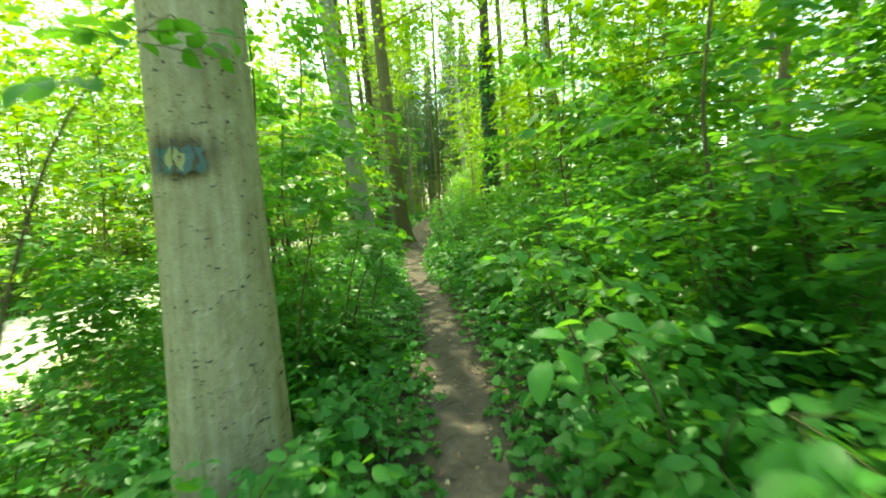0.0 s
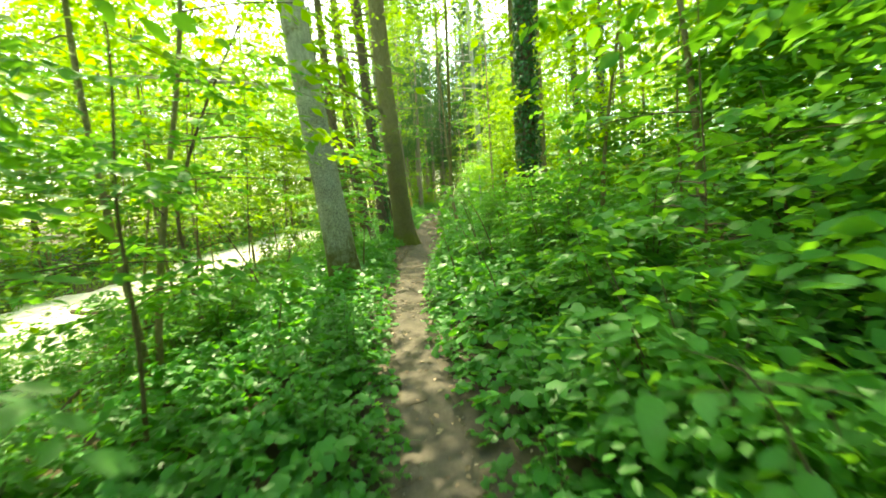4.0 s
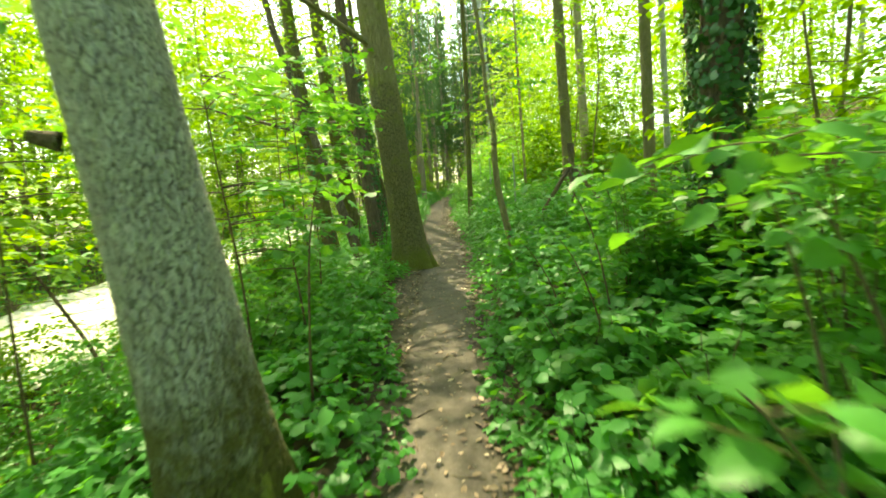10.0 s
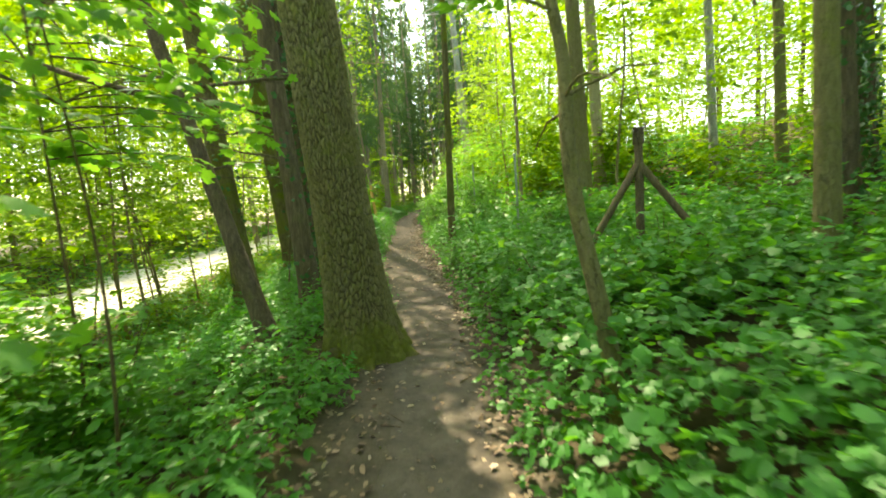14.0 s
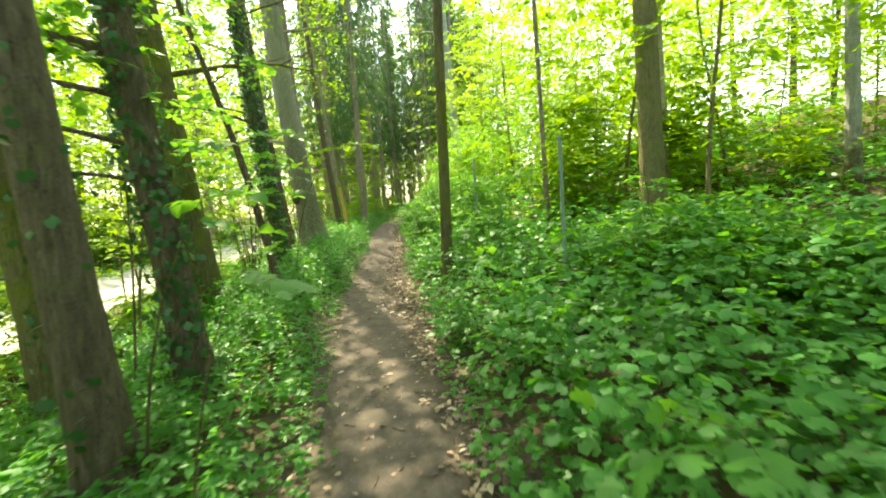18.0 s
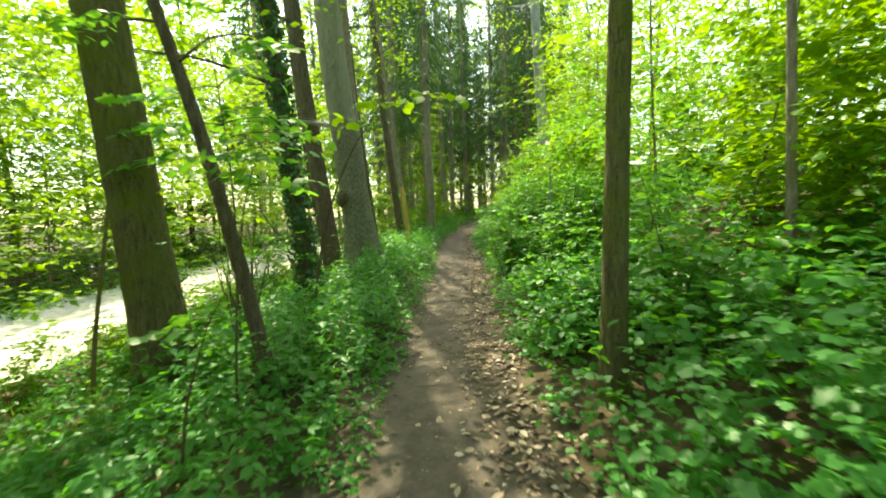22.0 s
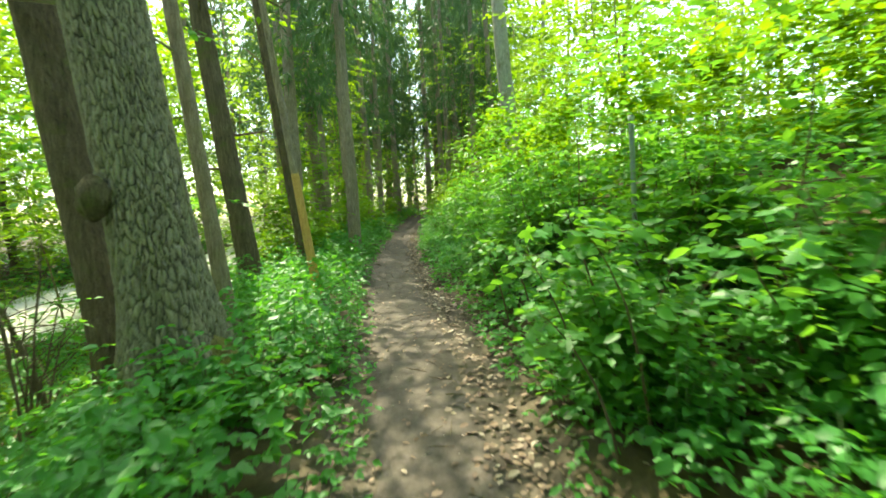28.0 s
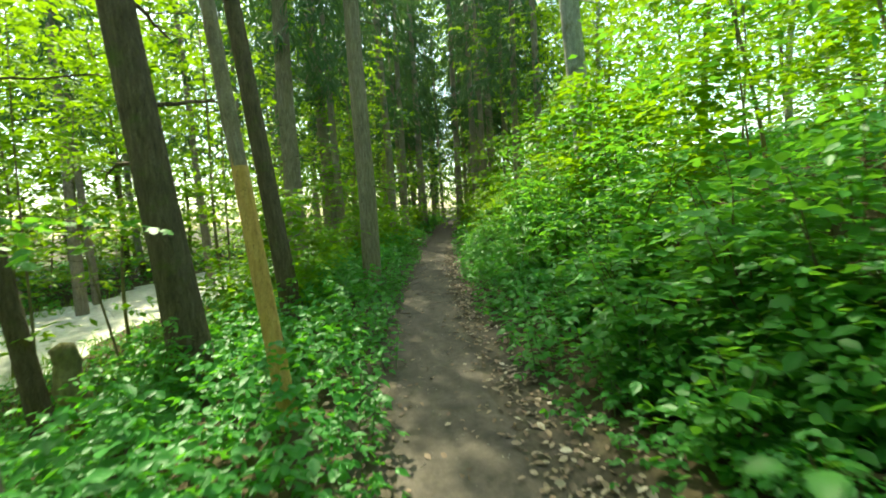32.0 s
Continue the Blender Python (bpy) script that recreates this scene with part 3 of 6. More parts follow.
def tree(x, y, r, h=19.0, lean=(0.0, 0.0), bark=None, lo=4.5, spread=3.2, clusters=90, per=24, leaf=0.165, label="", relief=(0.05, 34), flare=0.5, seg=72, fine=5.0, seed=1,
         limbs=7, limb_lo=3.2, ivy=0.0, group="woodland trees", bend=0.0, mat_leaf=None, sink=0.25, low_limbs=(), rise=0.28, plates=None):
    rng = np.random.default_rng(seed)
    gz = float(ground(x, y))
    root = thing("tree", (x, y, gz), label, "tree", group)
    near = np.arange(-sink, fine, 0.014 if plates else 0.06 if seg > 80 else 0.12)
    far_ = np.linspace(fine, h, 14)
    zz = np.concatenate([near, far_])
    px = lean[0] * zz + bend * np.sin(zz * 0.55) * 0.3
    py = lean[1] * zz + bend * np.sin(zz * 0.43 + 1) * 0.2
    if lean[0] or lean[1]:
        sag = np.clip(zz - 5, 0, None)
        px = px - lean[0] * 0.45 * sag
        py = py - lean[1] * 0.45 * sag
    rad = r * np.clip(1 - 0.55 * np.clip(zz, 0, None) / h, 0.12, 1) * (1 - 0.10 * smooth(np.clip(zz, 0, 2) / 2))
    rad[-1] *= 0.3
    fr = bark_relief(rng, *relief)
    lobes, ph = rng.integers(4, 7), rng.uniform(0, 6)
    wob = (lambda a, z: fr(a, z) + root_flare(a, np.clip(z, 0, None), lobes, ph, flare, rise))
    furrow = None
    if plates:
        pw_, ph_, deep_ = plates
        pf = bark_plates(rng, 2 * math.pi * r, pw_, ph_)
        plain = wob
        wob = (lambda a, z: plain(a, z) + np.where(z < fine, deep_ / r * (smooth(pf(a, z)) - 0.6), 0.0))
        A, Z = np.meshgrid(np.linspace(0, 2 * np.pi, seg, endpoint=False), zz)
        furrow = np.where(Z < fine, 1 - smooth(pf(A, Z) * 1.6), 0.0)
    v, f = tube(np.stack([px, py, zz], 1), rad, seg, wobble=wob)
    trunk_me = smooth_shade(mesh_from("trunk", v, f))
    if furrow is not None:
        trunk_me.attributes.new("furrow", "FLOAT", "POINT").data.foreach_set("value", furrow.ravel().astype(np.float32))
    part("trunk", trunk_me, bark, root)
    cx = lambda z: (np.interp(z, zz, px), np.interp(z, zz, py))
    # limbs
    specs = [(z0, a0, l0, r0) for z0, a0, l0, r0 in low_limbs]
    for i in range(limbs):
        specs.append((limb_lo + (h * 0.8 - limb_lo) * (i + rng.uniform(0, 0.8)) / max(limbs, 1), rng.uniform(0, 6.28), rng.uniform(0.6, 1.0) * spread, r * rng.uniform(0.14, 0.24)))
    for z0, a0, l0, r0 in specs:
        s = np.linspace(0, 1, 9)
        ox, oy = cx(z0)
        wig = rng.normal(0, 0.05 * l0, (9, 3)).cumsum(0) * 0.5
        pts = np.stack([ox + np.cos(a0) * l0 * s, oy + np.sin(a0) * l0 * s, z0 + 0.35 * l0 * s - 0.22 * l0 * s ** 2], 1) + wig * s[:, None]
        limb = part("limb", tubes_mesh("limb", [tube(pts, r0 * (1 - 0.8 * s), 8)]), bark, root)
        for q in range(4):
            b0 = pts[3 + q]
            a1 = a0 + rng.choice([-1, 1]) * rng.uniform(0.5, 1.1)
            l1 = l0 * rng.uniform(0.2, 0.45)
            s2 = np.linspace(0, 1, 5)
            tw = tube(np.stack([b0[0] + np.cos(a1) * l1 * s2, b0[1] + np.sin(a1) * l1 * s2, b0[2] + rng.uniform(-0.1, 0.4) * l1 * s2], 1), r0 * 0.3 * (1 - 0.8 * s2), 5)
            part("twig", tubes_mesh("twig", [tw]), bark, limb)
    if clusters:
        b, al, up, s = crown_leaves(rng, h, spread, clusters, per, leaf, lo, cx)
        part("crown", leaves_mesh("crown", b, al, up, s, RHOMB), mat_leaf or LEAF_TREE, root)
    if ivy:
        n = int(1500 * ivy)
        z = rng.uniform(0.1, 6.0, n)
        a = rng.uniform(0, 6.28, n)
        keep = (waves(a * 2.0, z * 1.1, 1.0) > -0.2 - 0.5 * (ivy - 0.5))
        z, a = z[keep], a[keep]
        rr = np.interp(z, zz, rad) * 1.05 + 0.03 + rng.uniform(0, 0.06, len(z))
        ix, iy = cx(z)
        out_ = np.stack([np.cos(a), np.sin(a), np.zeros(len(a))], 1)
        base = np.stack([ix + rr * np.cos(a), iy + rr * np.sin(a), z], 1)
        al = rng.normal(0, 0.6, (len(z), 3)) + np.array([0, 0, -0.7])
        part("ivy", leaves_mesh("ivy", base, al, out_ + rng.normal(0, 0.3, out_.shape), rng.uniform(0.05, 0.09, len(z)), LOBED), LEAF_IVY, root, "glossy dark green climbing ivy")
    return root


def stem(x, y, pts, r0, r1, bark, label, category="sapling", seg=14, twigs=0, leaves=0, leaf=0.1, seed=3, leaf_lo=1.2, name="sapling", spread=1.0, group="", twig_lo=0.25):
    """A slim stem through local points, with side twigs and sparse sprays of leaves."""
    rng = np.random.default_rng(seed)
    root = thing(name, (x, y, float(ground(x, y))), label, category, group)
    P = np.array(pts, float)
    t = np.linspace(0, 1, len(P))
    tt = np.linspace(0, 1, 40)
    Q = np.stack([np.interp(tt, t, P[:, i]) for i in range(3)], 1)
    for _ in range(6):
        Q[1:-1] = (Q[:-2] + 2 * Q[1:-1] + Q[2:]) / 4
    v, f = tube(Q, r0 + (r1 - r0) * tt, seg, wobble=bark_relief(rng, 0.06, 14))
    part("trunk", smooth_shade(mesh_from("trunk", v, f)), bark, root)
    ends, ds = [], []
    for i in range(twigs):
        k = int(rng.uniform(twig_lo, 0.98) * 39)
        b0 = Q[k]
        a, l = rng.uniform(0, 6.28), rng.uniform(0.4, 1.1) * spread
        s = np.linspace(0, 1, 6)
        wig = rng.normal(0, 0.03, (6, 3)).cumsum(0)
        pt = np.stack([b0[0] + np.cos(a) * l * s, b0[1] + np.sin(a) * l * s, b0[2] + rng.uniform(0.0, 0.45) * l * s - 0.2 * l * s ** 2], 1) + wig * s[:, None]
        part("branch", tubes_mesh("branch", [tube(pt, (r0 * 0.2) * (1 - 0.75 * s), 6)]), bark, root)
        for q in (2, 3, 4, 5):
            if pt[q][2] > leaf_lo:
                for _ in range(max(1, leaves)):
                    ends.append(pt[q] + rng.normal(0, 0.06, 3))
                    ds.append((np.cos(a + rng.normal(0, 0.8)), np.sin(a + rng.normal(0, 0.8)), rng.normal(0, 0.15)))
    if ends and leaves:
        b, al, up, s = sprays(rng, np.array(ends), np.array(ds), rng.uniform(0.25, 0.5, len(ends)), 7, leaf)
        part("foliage", leaves_mesh("foliage", b, al, up, s, OVAL), LEAF_SHRUB, root)
    return root


# the large trees beside the path, in walking order
tree(-1.27, 2.45, 0.30, 20, (0.0, 0.0), BARK_PALE, lo=4.5, spread=4.2, clusters=90, seed=11, relief=(0.012, 40), flare=0.12, seg=110, label="thick pale grey beech trunk with a painted trail mark")
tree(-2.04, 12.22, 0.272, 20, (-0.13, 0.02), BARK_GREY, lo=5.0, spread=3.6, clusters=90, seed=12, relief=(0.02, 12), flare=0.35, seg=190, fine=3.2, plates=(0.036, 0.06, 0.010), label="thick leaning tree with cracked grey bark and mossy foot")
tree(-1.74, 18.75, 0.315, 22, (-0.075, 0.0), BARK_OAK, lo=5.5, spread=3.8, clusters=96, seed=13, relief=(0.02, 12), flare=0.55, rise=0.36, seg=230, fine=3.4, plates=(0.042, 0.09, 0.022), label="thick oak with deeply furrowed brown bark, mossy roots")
tree(-4.6, 26.7, 0.28, 19, (-0.10, 0.0), BARK_MOSS, lo=4.5, spread=3.0, clusters=60, seed=14, relief=(0.05, 36), label="leaning tree trunk covered in yellow-green moss")
tree(-2.85, 22.25, 0.15, 18, (-0.10, 0.02), BARK_DARK, lo=4.5, spread=2.6, clusters=54, seed=15, relief=(0.05, 26), ivy=0.9, label="dark leaning trunk with dead side branches and some ivy", low_limbs=((2.95, 3.3, 1.9, 0.055), (2.6, 3.6, 1.7, 0.03), (2.2, 3.8, 1.6, 0.025), (1.9, 3.5, 1.1, 0.02)))
tree(-4.45, 22.9, 0.22, 18, (-0.10, 0.03), BARK_MOSS, lo=5.0, spread=2.6, clusters=54, seed=16, relief=(0.05, 26), ivy=0.3, label="dark mossy trunk on the slope")
tree(-3.85, 29.05, 0.135, 18, (-0.09, 0.0), BARK_DARK, lo=5.0, spread=2.6, clusters=24, seed=17, relief=(0.04, 22), ivy=1.6, label="slender trunk thickly clad in dark ivy")
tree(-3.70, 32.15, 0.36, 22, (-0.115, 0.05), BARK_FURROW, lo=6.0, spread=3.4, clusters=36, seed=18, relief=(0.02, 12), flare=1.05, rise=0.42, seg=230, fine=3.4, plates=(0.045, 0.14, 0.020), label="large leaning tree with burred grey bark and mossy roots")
tree(-4.62, 32.9, 0.22, 21, (-0.13, 0.05), BARK_DARK, lo=6.0, spread=3.0, clusters=24, seed=19, relief=(0.04, 30), label="dark trunk standing close behind a larger tree")
tree(-3.75, 38.0, 0.13, 18, (-0.10, 0.02), BARK_DARK, lo=6.0, spread=2.0, clusters=24, seed=37, relief=(0.04, 20), seg=40, label="dark slim trunk behind the peeled young trunk")
tree(-4.5, 36.8, 0.205, 20, (-0.09, 0.0), BARK_DARK, lo=5.5, spread=2.6, clusters=40, seed=20, relief=(0.05, 30), label="dark straight trunk on the slope below the path", low_limbs=((2.4, 2.6, 1.2, 0.03), (3.0, 0.6, 1.0, 0.03)))
tree(-3.9, 33.8, 0.105, 15, (-0.07, 0.0), BARK_SPRUCE, lo=5.0, spread=1.8, clusters=26, seed=21, relief=(0.03, 16), seg=40, label="slim greyish trunk among undergrowth")
tree(-6.1, 36.8, 0.11, 15, (-0.12, 0.0), BARK_DARK, lo=5.0, spread=1.8, clusters=26, seed=22, relief=(0.03, 16), seg=40, label="slim dark leaning trunk", low_limbs=((1.6, 3.4, 1.0, 0.02), (2.1, 2.8, 1.0, 0.02)))
# crown thickened and raised out of view so that it shades the bank
tree(-0.36, 25.4, 0.092, 18, (0.03, 0.0), BARK_MOSS, lo=9.0, spread=3.6, clusters=190, seed=23, relief=(0.03, 18), seg=64, flare=0.25, limbs=4, limb_lo=7, label="slim straight bare trunk beside the path")
tree(1.5, 14.2, 0.19, 19, (0.0, 0.0), BARK_DARK, lo=5.0, spread=3.2, clusters=72, seed=24, relief=(0.04, 24), ivy=2.6, limb_lo=4.5, label="straight trunk clad in ivy on the bank")
# the next two crowns are also thickened above view to shade the bank
tree(2.6, 18.2, 0.11, 17, (-0.02, 0.0), BARK_OAK, lo=9.0, spread=3.0, clusters=90, seed=25, relief=(0.03, 18), seg=40, limb_lo=5, label="slim brown trunk on the bank")
tree(2.9, 25.0, 0.20, 20, (-0.03, 0.0), BARK_OAK, lo=9.5, spread=3.6, clusters=130, seed=26, relief=(0.03, 30), limb_lo=6, label="brown trunk rising from the shrubs on the bank")
tree(2.3, 42.8, 0.27, 22, (-0.07, 0.0), BARK_GREY, lo=7.0, spread=3.0, clusters=50, seed=27, limb_lo=7, label="tall grey trunk above the thicket")
tree(4.1, 19.5, 0.12, 18, (-0.05, 0.0), BARK_DARK, lo=5.5, spread=2.4, clusters=48, seed=28, seg=40, ivy=0.5, limb_lo=5, label="dark slender trunk with some ivy")
tree(5.2, 20.4, 0.17, 18, (-0.05, 0.0), BARK_DARK, lo=5.5, spread=2.6, clusters=54, seed=29, seg=40, ivy=1.2, limb_lo=5, label="dark trunk wrapped in ivy on the slope")
tree(7.3, 24.4, 0.13, 19, (-0.03, 0.0), BARK_OAK, lo=6.5, spread=2.6, clusters=48, seed=30, seg=36, limb_lo=6, label="brown trunk up the slope")
tree(3.9, 26.5, 0.17, 20, (-0.03, 0.0), BARK_PALE, lo=7.0, spread=2.6, clusters=48, seed=31, seg=36, limb_lo=6, label="pale trunk in the bright clearing")
tree(5.9, 24.7, 0.11, 18, (-0.03, 0.0), BARK_GREY, lo=6.0, spread=2.4, clusters=42, seed=33, seg=36, limb_lo=5, label="slim trunk up the slope")
tree(1.75, 26.7, 0.055, 11, (-0.02, 0.0), BARK_SPRUCE, lo=5.0, spread=1.6, clusters=36, seed=34, seg=24, limb_lo=4, limbs=3, label="thin pale trunk of a young tree")
tree(-2.78, 20.95, 0.158, 18, (-0.065, 0.0), BARK_DARK, lo=5.5, spread=2.4, clusters=44, seed=35, relief=(0.05, 26), seg=72, limb_lo=4.5, ivy=0.12, label="straight dark furrowed trunk on the slope behind the oak")
tree(-2.75, 19.05, 0.10, 12, (-0.33, 0.2), BARK_DARK, lo=3.6, spread=2.4, clusters=42, seed=36, seg=48, limb_lo=2.8, label="dark leaning trunk with long low branches", low_limbs=((2.75, 3.3, 2.4, 0.045), (2.9, 0.3, 1.6, 0.035), (2.0, 0.6, 0.7, 0.02)))

# slim stems near the path
stem(0.02, 16.8, ((0, 0, -0.2), (-0.04, 0, 0.4), (-0.13, 0, 0.9), (-0.22, 0.05, 1.35), (-0.24, 0.1, 1.85), (-0.2, 0.15, 2.25), (-0.3, 0.2, 2.7), (-0.28, 0.3, 3.3), (-0.45, 0.5, 5.0), (-0.4, 0.7, 6.5)), 0.06, 0.02, BARK_OAK, "slim crooked young tree beside the path", seed=41, twigs=9, leaves=2, leaf_lo=2.2, twig_lo=0.45)
stem(-3.05, 25.85, ((0, 0, -0.2), (-0.16, -0.1, 1.0), (-0.34, -0.25, 2.2), (-0.58, -0.4, 3.3), (-0.9, -0.6, 4.6), (-1.1, -0.8, 6.5)), 0.07, 0.02, BARK_DARK, "slim dark sapling leaning over the slope", seed=42, twigs=14, leaves=2, leaf_lo=1.8, spread=1.5, twig_lo=0.5)
stem(-5.7, 33.4, ((0, 0, -0.2), (-0.2, 0, 0.7), (-0.5, 0.1, 1.4), (-1.0, 0.1, 2.2)), 0.04, 0.012, BARK_DARK, "crooked bare shrub stem on the slope", seed=43, twigs=12, leaves=2, leaf_lo=0.8, spread=1.3)
stem(-2.5, 6.2, ((0, 0, -0.2), (0.05, 0.1, 0.9), (0.0, 0.2, 1.7), (-0.3, 0.2, 2.6), (-0.4, 0.4, 4.0)), 0.03, 0.01, BARK_DARK, "thin sapling with arching bare branches", seed=44, twigs=14, leaves=2, leaf_lo=1.0, spread=1.6)
stem(-3.6, 10.6, ((0, 0, -0.2), (-0.25, 0, 1.0), (-0.4, 0.1, 2.0), (0.1, 0.1, 3.2), (0.7, 0.2, 4.4)), 0.035, 0.012, BARK_DARK, "thin arching sapling on the slope", seed=45, twigs=10, leaves=2, leaf_lo=2.2, spread=1.4)
stem(-4.6, 14.8, ((0, 0, -0.1), (-0.5, 0.2, 0.7), (-1.1, 0.3, 1.6), (-1.6, 0.4, 2.4)), 0.03, 0.01, BARK_DARK, "thin leaning dead sapling at the clearing", seed=46, twigs=8, leaves=1, leaf_lo=1.4, spread=1.1)


for sx_, sy_, sd in ((-1.62, 3.9, 51), (-1.85, 5.2, 52), (-2.3, 7.4, 53), (1.55, 2.6, 54), (1.5, 5.6, 55)):
    stem(sx_, sy_, ((0, 0, -0.15), (0.03, 0.02, 0.9), (-0.05, 0.06, 1.8), (0.05, 0.05, 2.7), (0.0, 0.1, 3.6)), 0.018, 0.006, TWIG, "slender leafy sapling leaning towards the path", seed=sd, twigs=16, leaves=3, leaf=0.105, leaf_lo=0.9, spread=0.95)

# saplings that reach over the path with a few large leaves
def reaching(name, x, y, tip, r0, n_leaves, leaf, label, seed, template=OVATE, mat=None, bark=TWIG, arch=0.35, category="sapling", sprig=0.45):
    rng = np.random.default_rng(seed)
    gz = float(ground(x, y))
    root = thing(name, (x, y, gz), label, category)
    e = np.array(tip, float) - np.array((x, y, gz))
    s = np.linspace(0, 1, 26)
    pts = np.stack([e[0] * s ** 1.5, e[1] * s ** 1.5, -0.1 * (1 - s) + e[2] * (s + arch * s * (1 - s) * 1.6)], 1)
    pts[1:] += rng.normal(0, 0.008, (25, 3)).cumsum(0) * s[1:, None] * (1 - s[1:, None])
    v, f = tube(pts, r0 * (1 - 0.85 * s), 9)
    part("stem", smooth_shade(mesh_from("stem", v, f)), bark, root)
    org, ds = [], []
    for i in range(n_leaves):
        k = 25 - int(rng.uniform(0, 0.28) * 25)
        a = rng.uniform(0, 6.28)
        d = np.array((math.cos(a), math.sin(a), rng.uniform(-0.15, 0.3)))
        l = rng.uniform(0.5, 1.0) * sprig
        q = np.linspace(0, 1, 5)
        tw = pts[k] + d * l * q[:, None] - np.array((0, 0, 0.15)) * l * q[:, None] ** 2
        part("twig", tubes_mesh("twig", [tube(tw, r0 * 0.22 * (1 - 0.7 * q), 5)]), bark, root)
        org.append(pts[k])
        ds.append(d)
    b, al, up, sz = sprays(rng, np.array(org), np.array(ds), np.full(len(org), sprig), 6, leaf)
    part("foliage", leaves_mesh("foliage", b, al, up, sz, template), mat or LEAF_SHRUB, root)


reaching("sapling", -2.05, 1.75, (-1.1, 1.95, 2.5), 0.014, 7, 0.12, "leafy sapling arching in front of the pale trunk", 77, arch=0.5)
reaching("sapling", -1.95, 13.2, (-1.75, 13.3, 2.1), 0.013, 6, 0.075, "young maple hiding part of the slope", 78, LOBED)
reaching("sapling", 0.55, 11.4, (-0.15, 11.25, 2.05), 0.013, 4, 0.12, "leafy sapling reaching out of the bank", 72)
reaching("sapling", -1.35, 4.25, (-0.75, 4.35, 1.55), 0.012, 4, 0.12, "young maple sapling with broad leaves at the path edge", 73, LOBED)
reaching("sapling", 0.95, 1.7, (0.52, 1.75, 1.22), 0.012, 5, 0.13, "sapling with bright leaves leaning to the path", 74)
reaching("sapling", -3.1, 26.9, (-1.9, 26.4, 3.35), 0.013, 7, 0.11, "tall thin maple with a bright sprig over the path", 75, LOBED, LEAF_TREE, BARK_DARK, 0.5, "sapling", 0.6)
reaching("sapling", -2.6, 20.95, (-2.0, 20.85, 2.35), 0.012, 4, 0.11, "slim sapling with a level leafy twig", 76)
reaching("sapling", 1.01, 0.89, (0.56, 0.74, 1.23), 0.011, 6, 0.088, "leafy sapling bending low towards the path", 900, OVATE, sprig=0.26)
reaching("sapling", 0.75, 2.16, (0.30, 2.01, 1.48), 0.011, 4, 0.088, "sapling holding bright ovate leaves out", 901, OVATE, sprig=0.24)
reaching("sapling", 1.02, 2.10, (0.57, 1.95, 1.40), 0.011, 6, 0.088, "sapling with soft green ovate leaves", 902, OVATE, sprig=0.29)
reaching("sapling", 0.93, 2.50, (0.48, 2.35, 1.35), 0.011, 5, 0.088, "sapling with soft green ovate leaves", 903, OVATE, sprig=0.24)
reaching("sapling", -0.97, 4.10, (-0.57, 3.95, 1.47), 0.011, 6, 0.095, "hazel sapling with large bluish green leaves", 904, OVATE, sprig=0.29)
reaching("sapling", -0.86, 4.42, (-0.46, 4.27, 1.50), 0.011, 4, 0.088, "hazel sapling with large bluish green leaves", 905, OVATE, sprig=0.24)
reaching("sapling", 0.95, 4.13, (0.50, 3.98, 1.53), 0.011, 5, 0.088, "hazel sapling with large bluish green leaves", 906, OVATE, sprig=0.26)
reaching("sapling", 0.94, 5.53, (0.49, 5.38, 1.38), 0.011, 6, 0.088, "sapling with soft green ovate leaves", 907, OVATE, sprig=0.29)
reaching("sapling", -2.07, 9.21, (-1.67, 9.06, 1.62), 0.011, 3, 0.055, "young maple holding lobed leaves over the slope", 908, MAPLE, sprig=0.3)
reaching("sapling", 0.41, 9.29, (-0.04, 9.14, 1.46), 0.011, 7, 0.075, "bramble-like shrub with pale sunlit leaves", 909, OVATE, sprig=0.3)
reaching("sapling", -0.07, 10.79, (-0.52, 10.64, 1.68), 0.011, 6, 0.095, "beech sapling holding large bright leaves", 910, OVATE, sprig=0.22)
reaching("sapling", 0.30, 11.42, (-0.15, 11.27, 2.02), 0.011, 5, 0.088, "tall sapling with drooping ovate leaves", 911, OVATE, sprig=0.31)
reaching("sapling", 0.11, 14.19, (-0.34, 14.04, 1.49), 0.011, 6, 0.088, "young maple with broad leaves beside the path", 912, MAPLE, sprig=0.29)
reaching("sapling", -1.97, 20.16, (-1.57, 20.01, 1.99), 0.008, 2, 0.08, "young maple with a level fan of leaves", 914, MAPLE, sprig=0.26)
reaching("sapling", -0.01, 22.34, (-0.46, 22.19, 1.79), 0.011, 6, 0.082, "young maple with broad leaves beside the path", 915, MAPLE, sprig=0.31)
reaching("sapling", -2.98, 24.44, (-2.58, 24.29, 1.84), 0.011, 6, 0.088, "young maple with broad leaves on the slope", 916, MAPLE, sprig=0.32)
reaching("sapling", -3.14, 25.35, (-2.74, 25.20, 2.73), 0.011, 8, 0.095, "tall thin maple in fresh leaf over the slope", 917, MAPLE, sprig=0.51)
reaching("sapling", -0.51, 30.41, (-0.96, 30.26, 2.25), 0.011, 6, 0.088, "young maple with bright leaves above the thicket", 918, MAPLE, sprig=0.26)
reaching("sapling", -0.75, 30.30, (-1.20, 30.15, 1.87), 0.011, 5, 0.082, "young maple with broad leaves beside the path", 919, MAPLE, sprig=0.26)
reaching("sapling", -0.71, 32.66, (-1.16, 32.51, 2.08), 0.011, 7, 0.088, "leafy sapling standing out of the thicket", 920, OVATE, sprig=0.34)
reaching("sapling", -0.57, 32.19, (-1.02, 32.04, 2.07), 0.011, 7, 0.082, "leafy sapling standing out of the thicket", 921, OVATE, sprig=0.34)
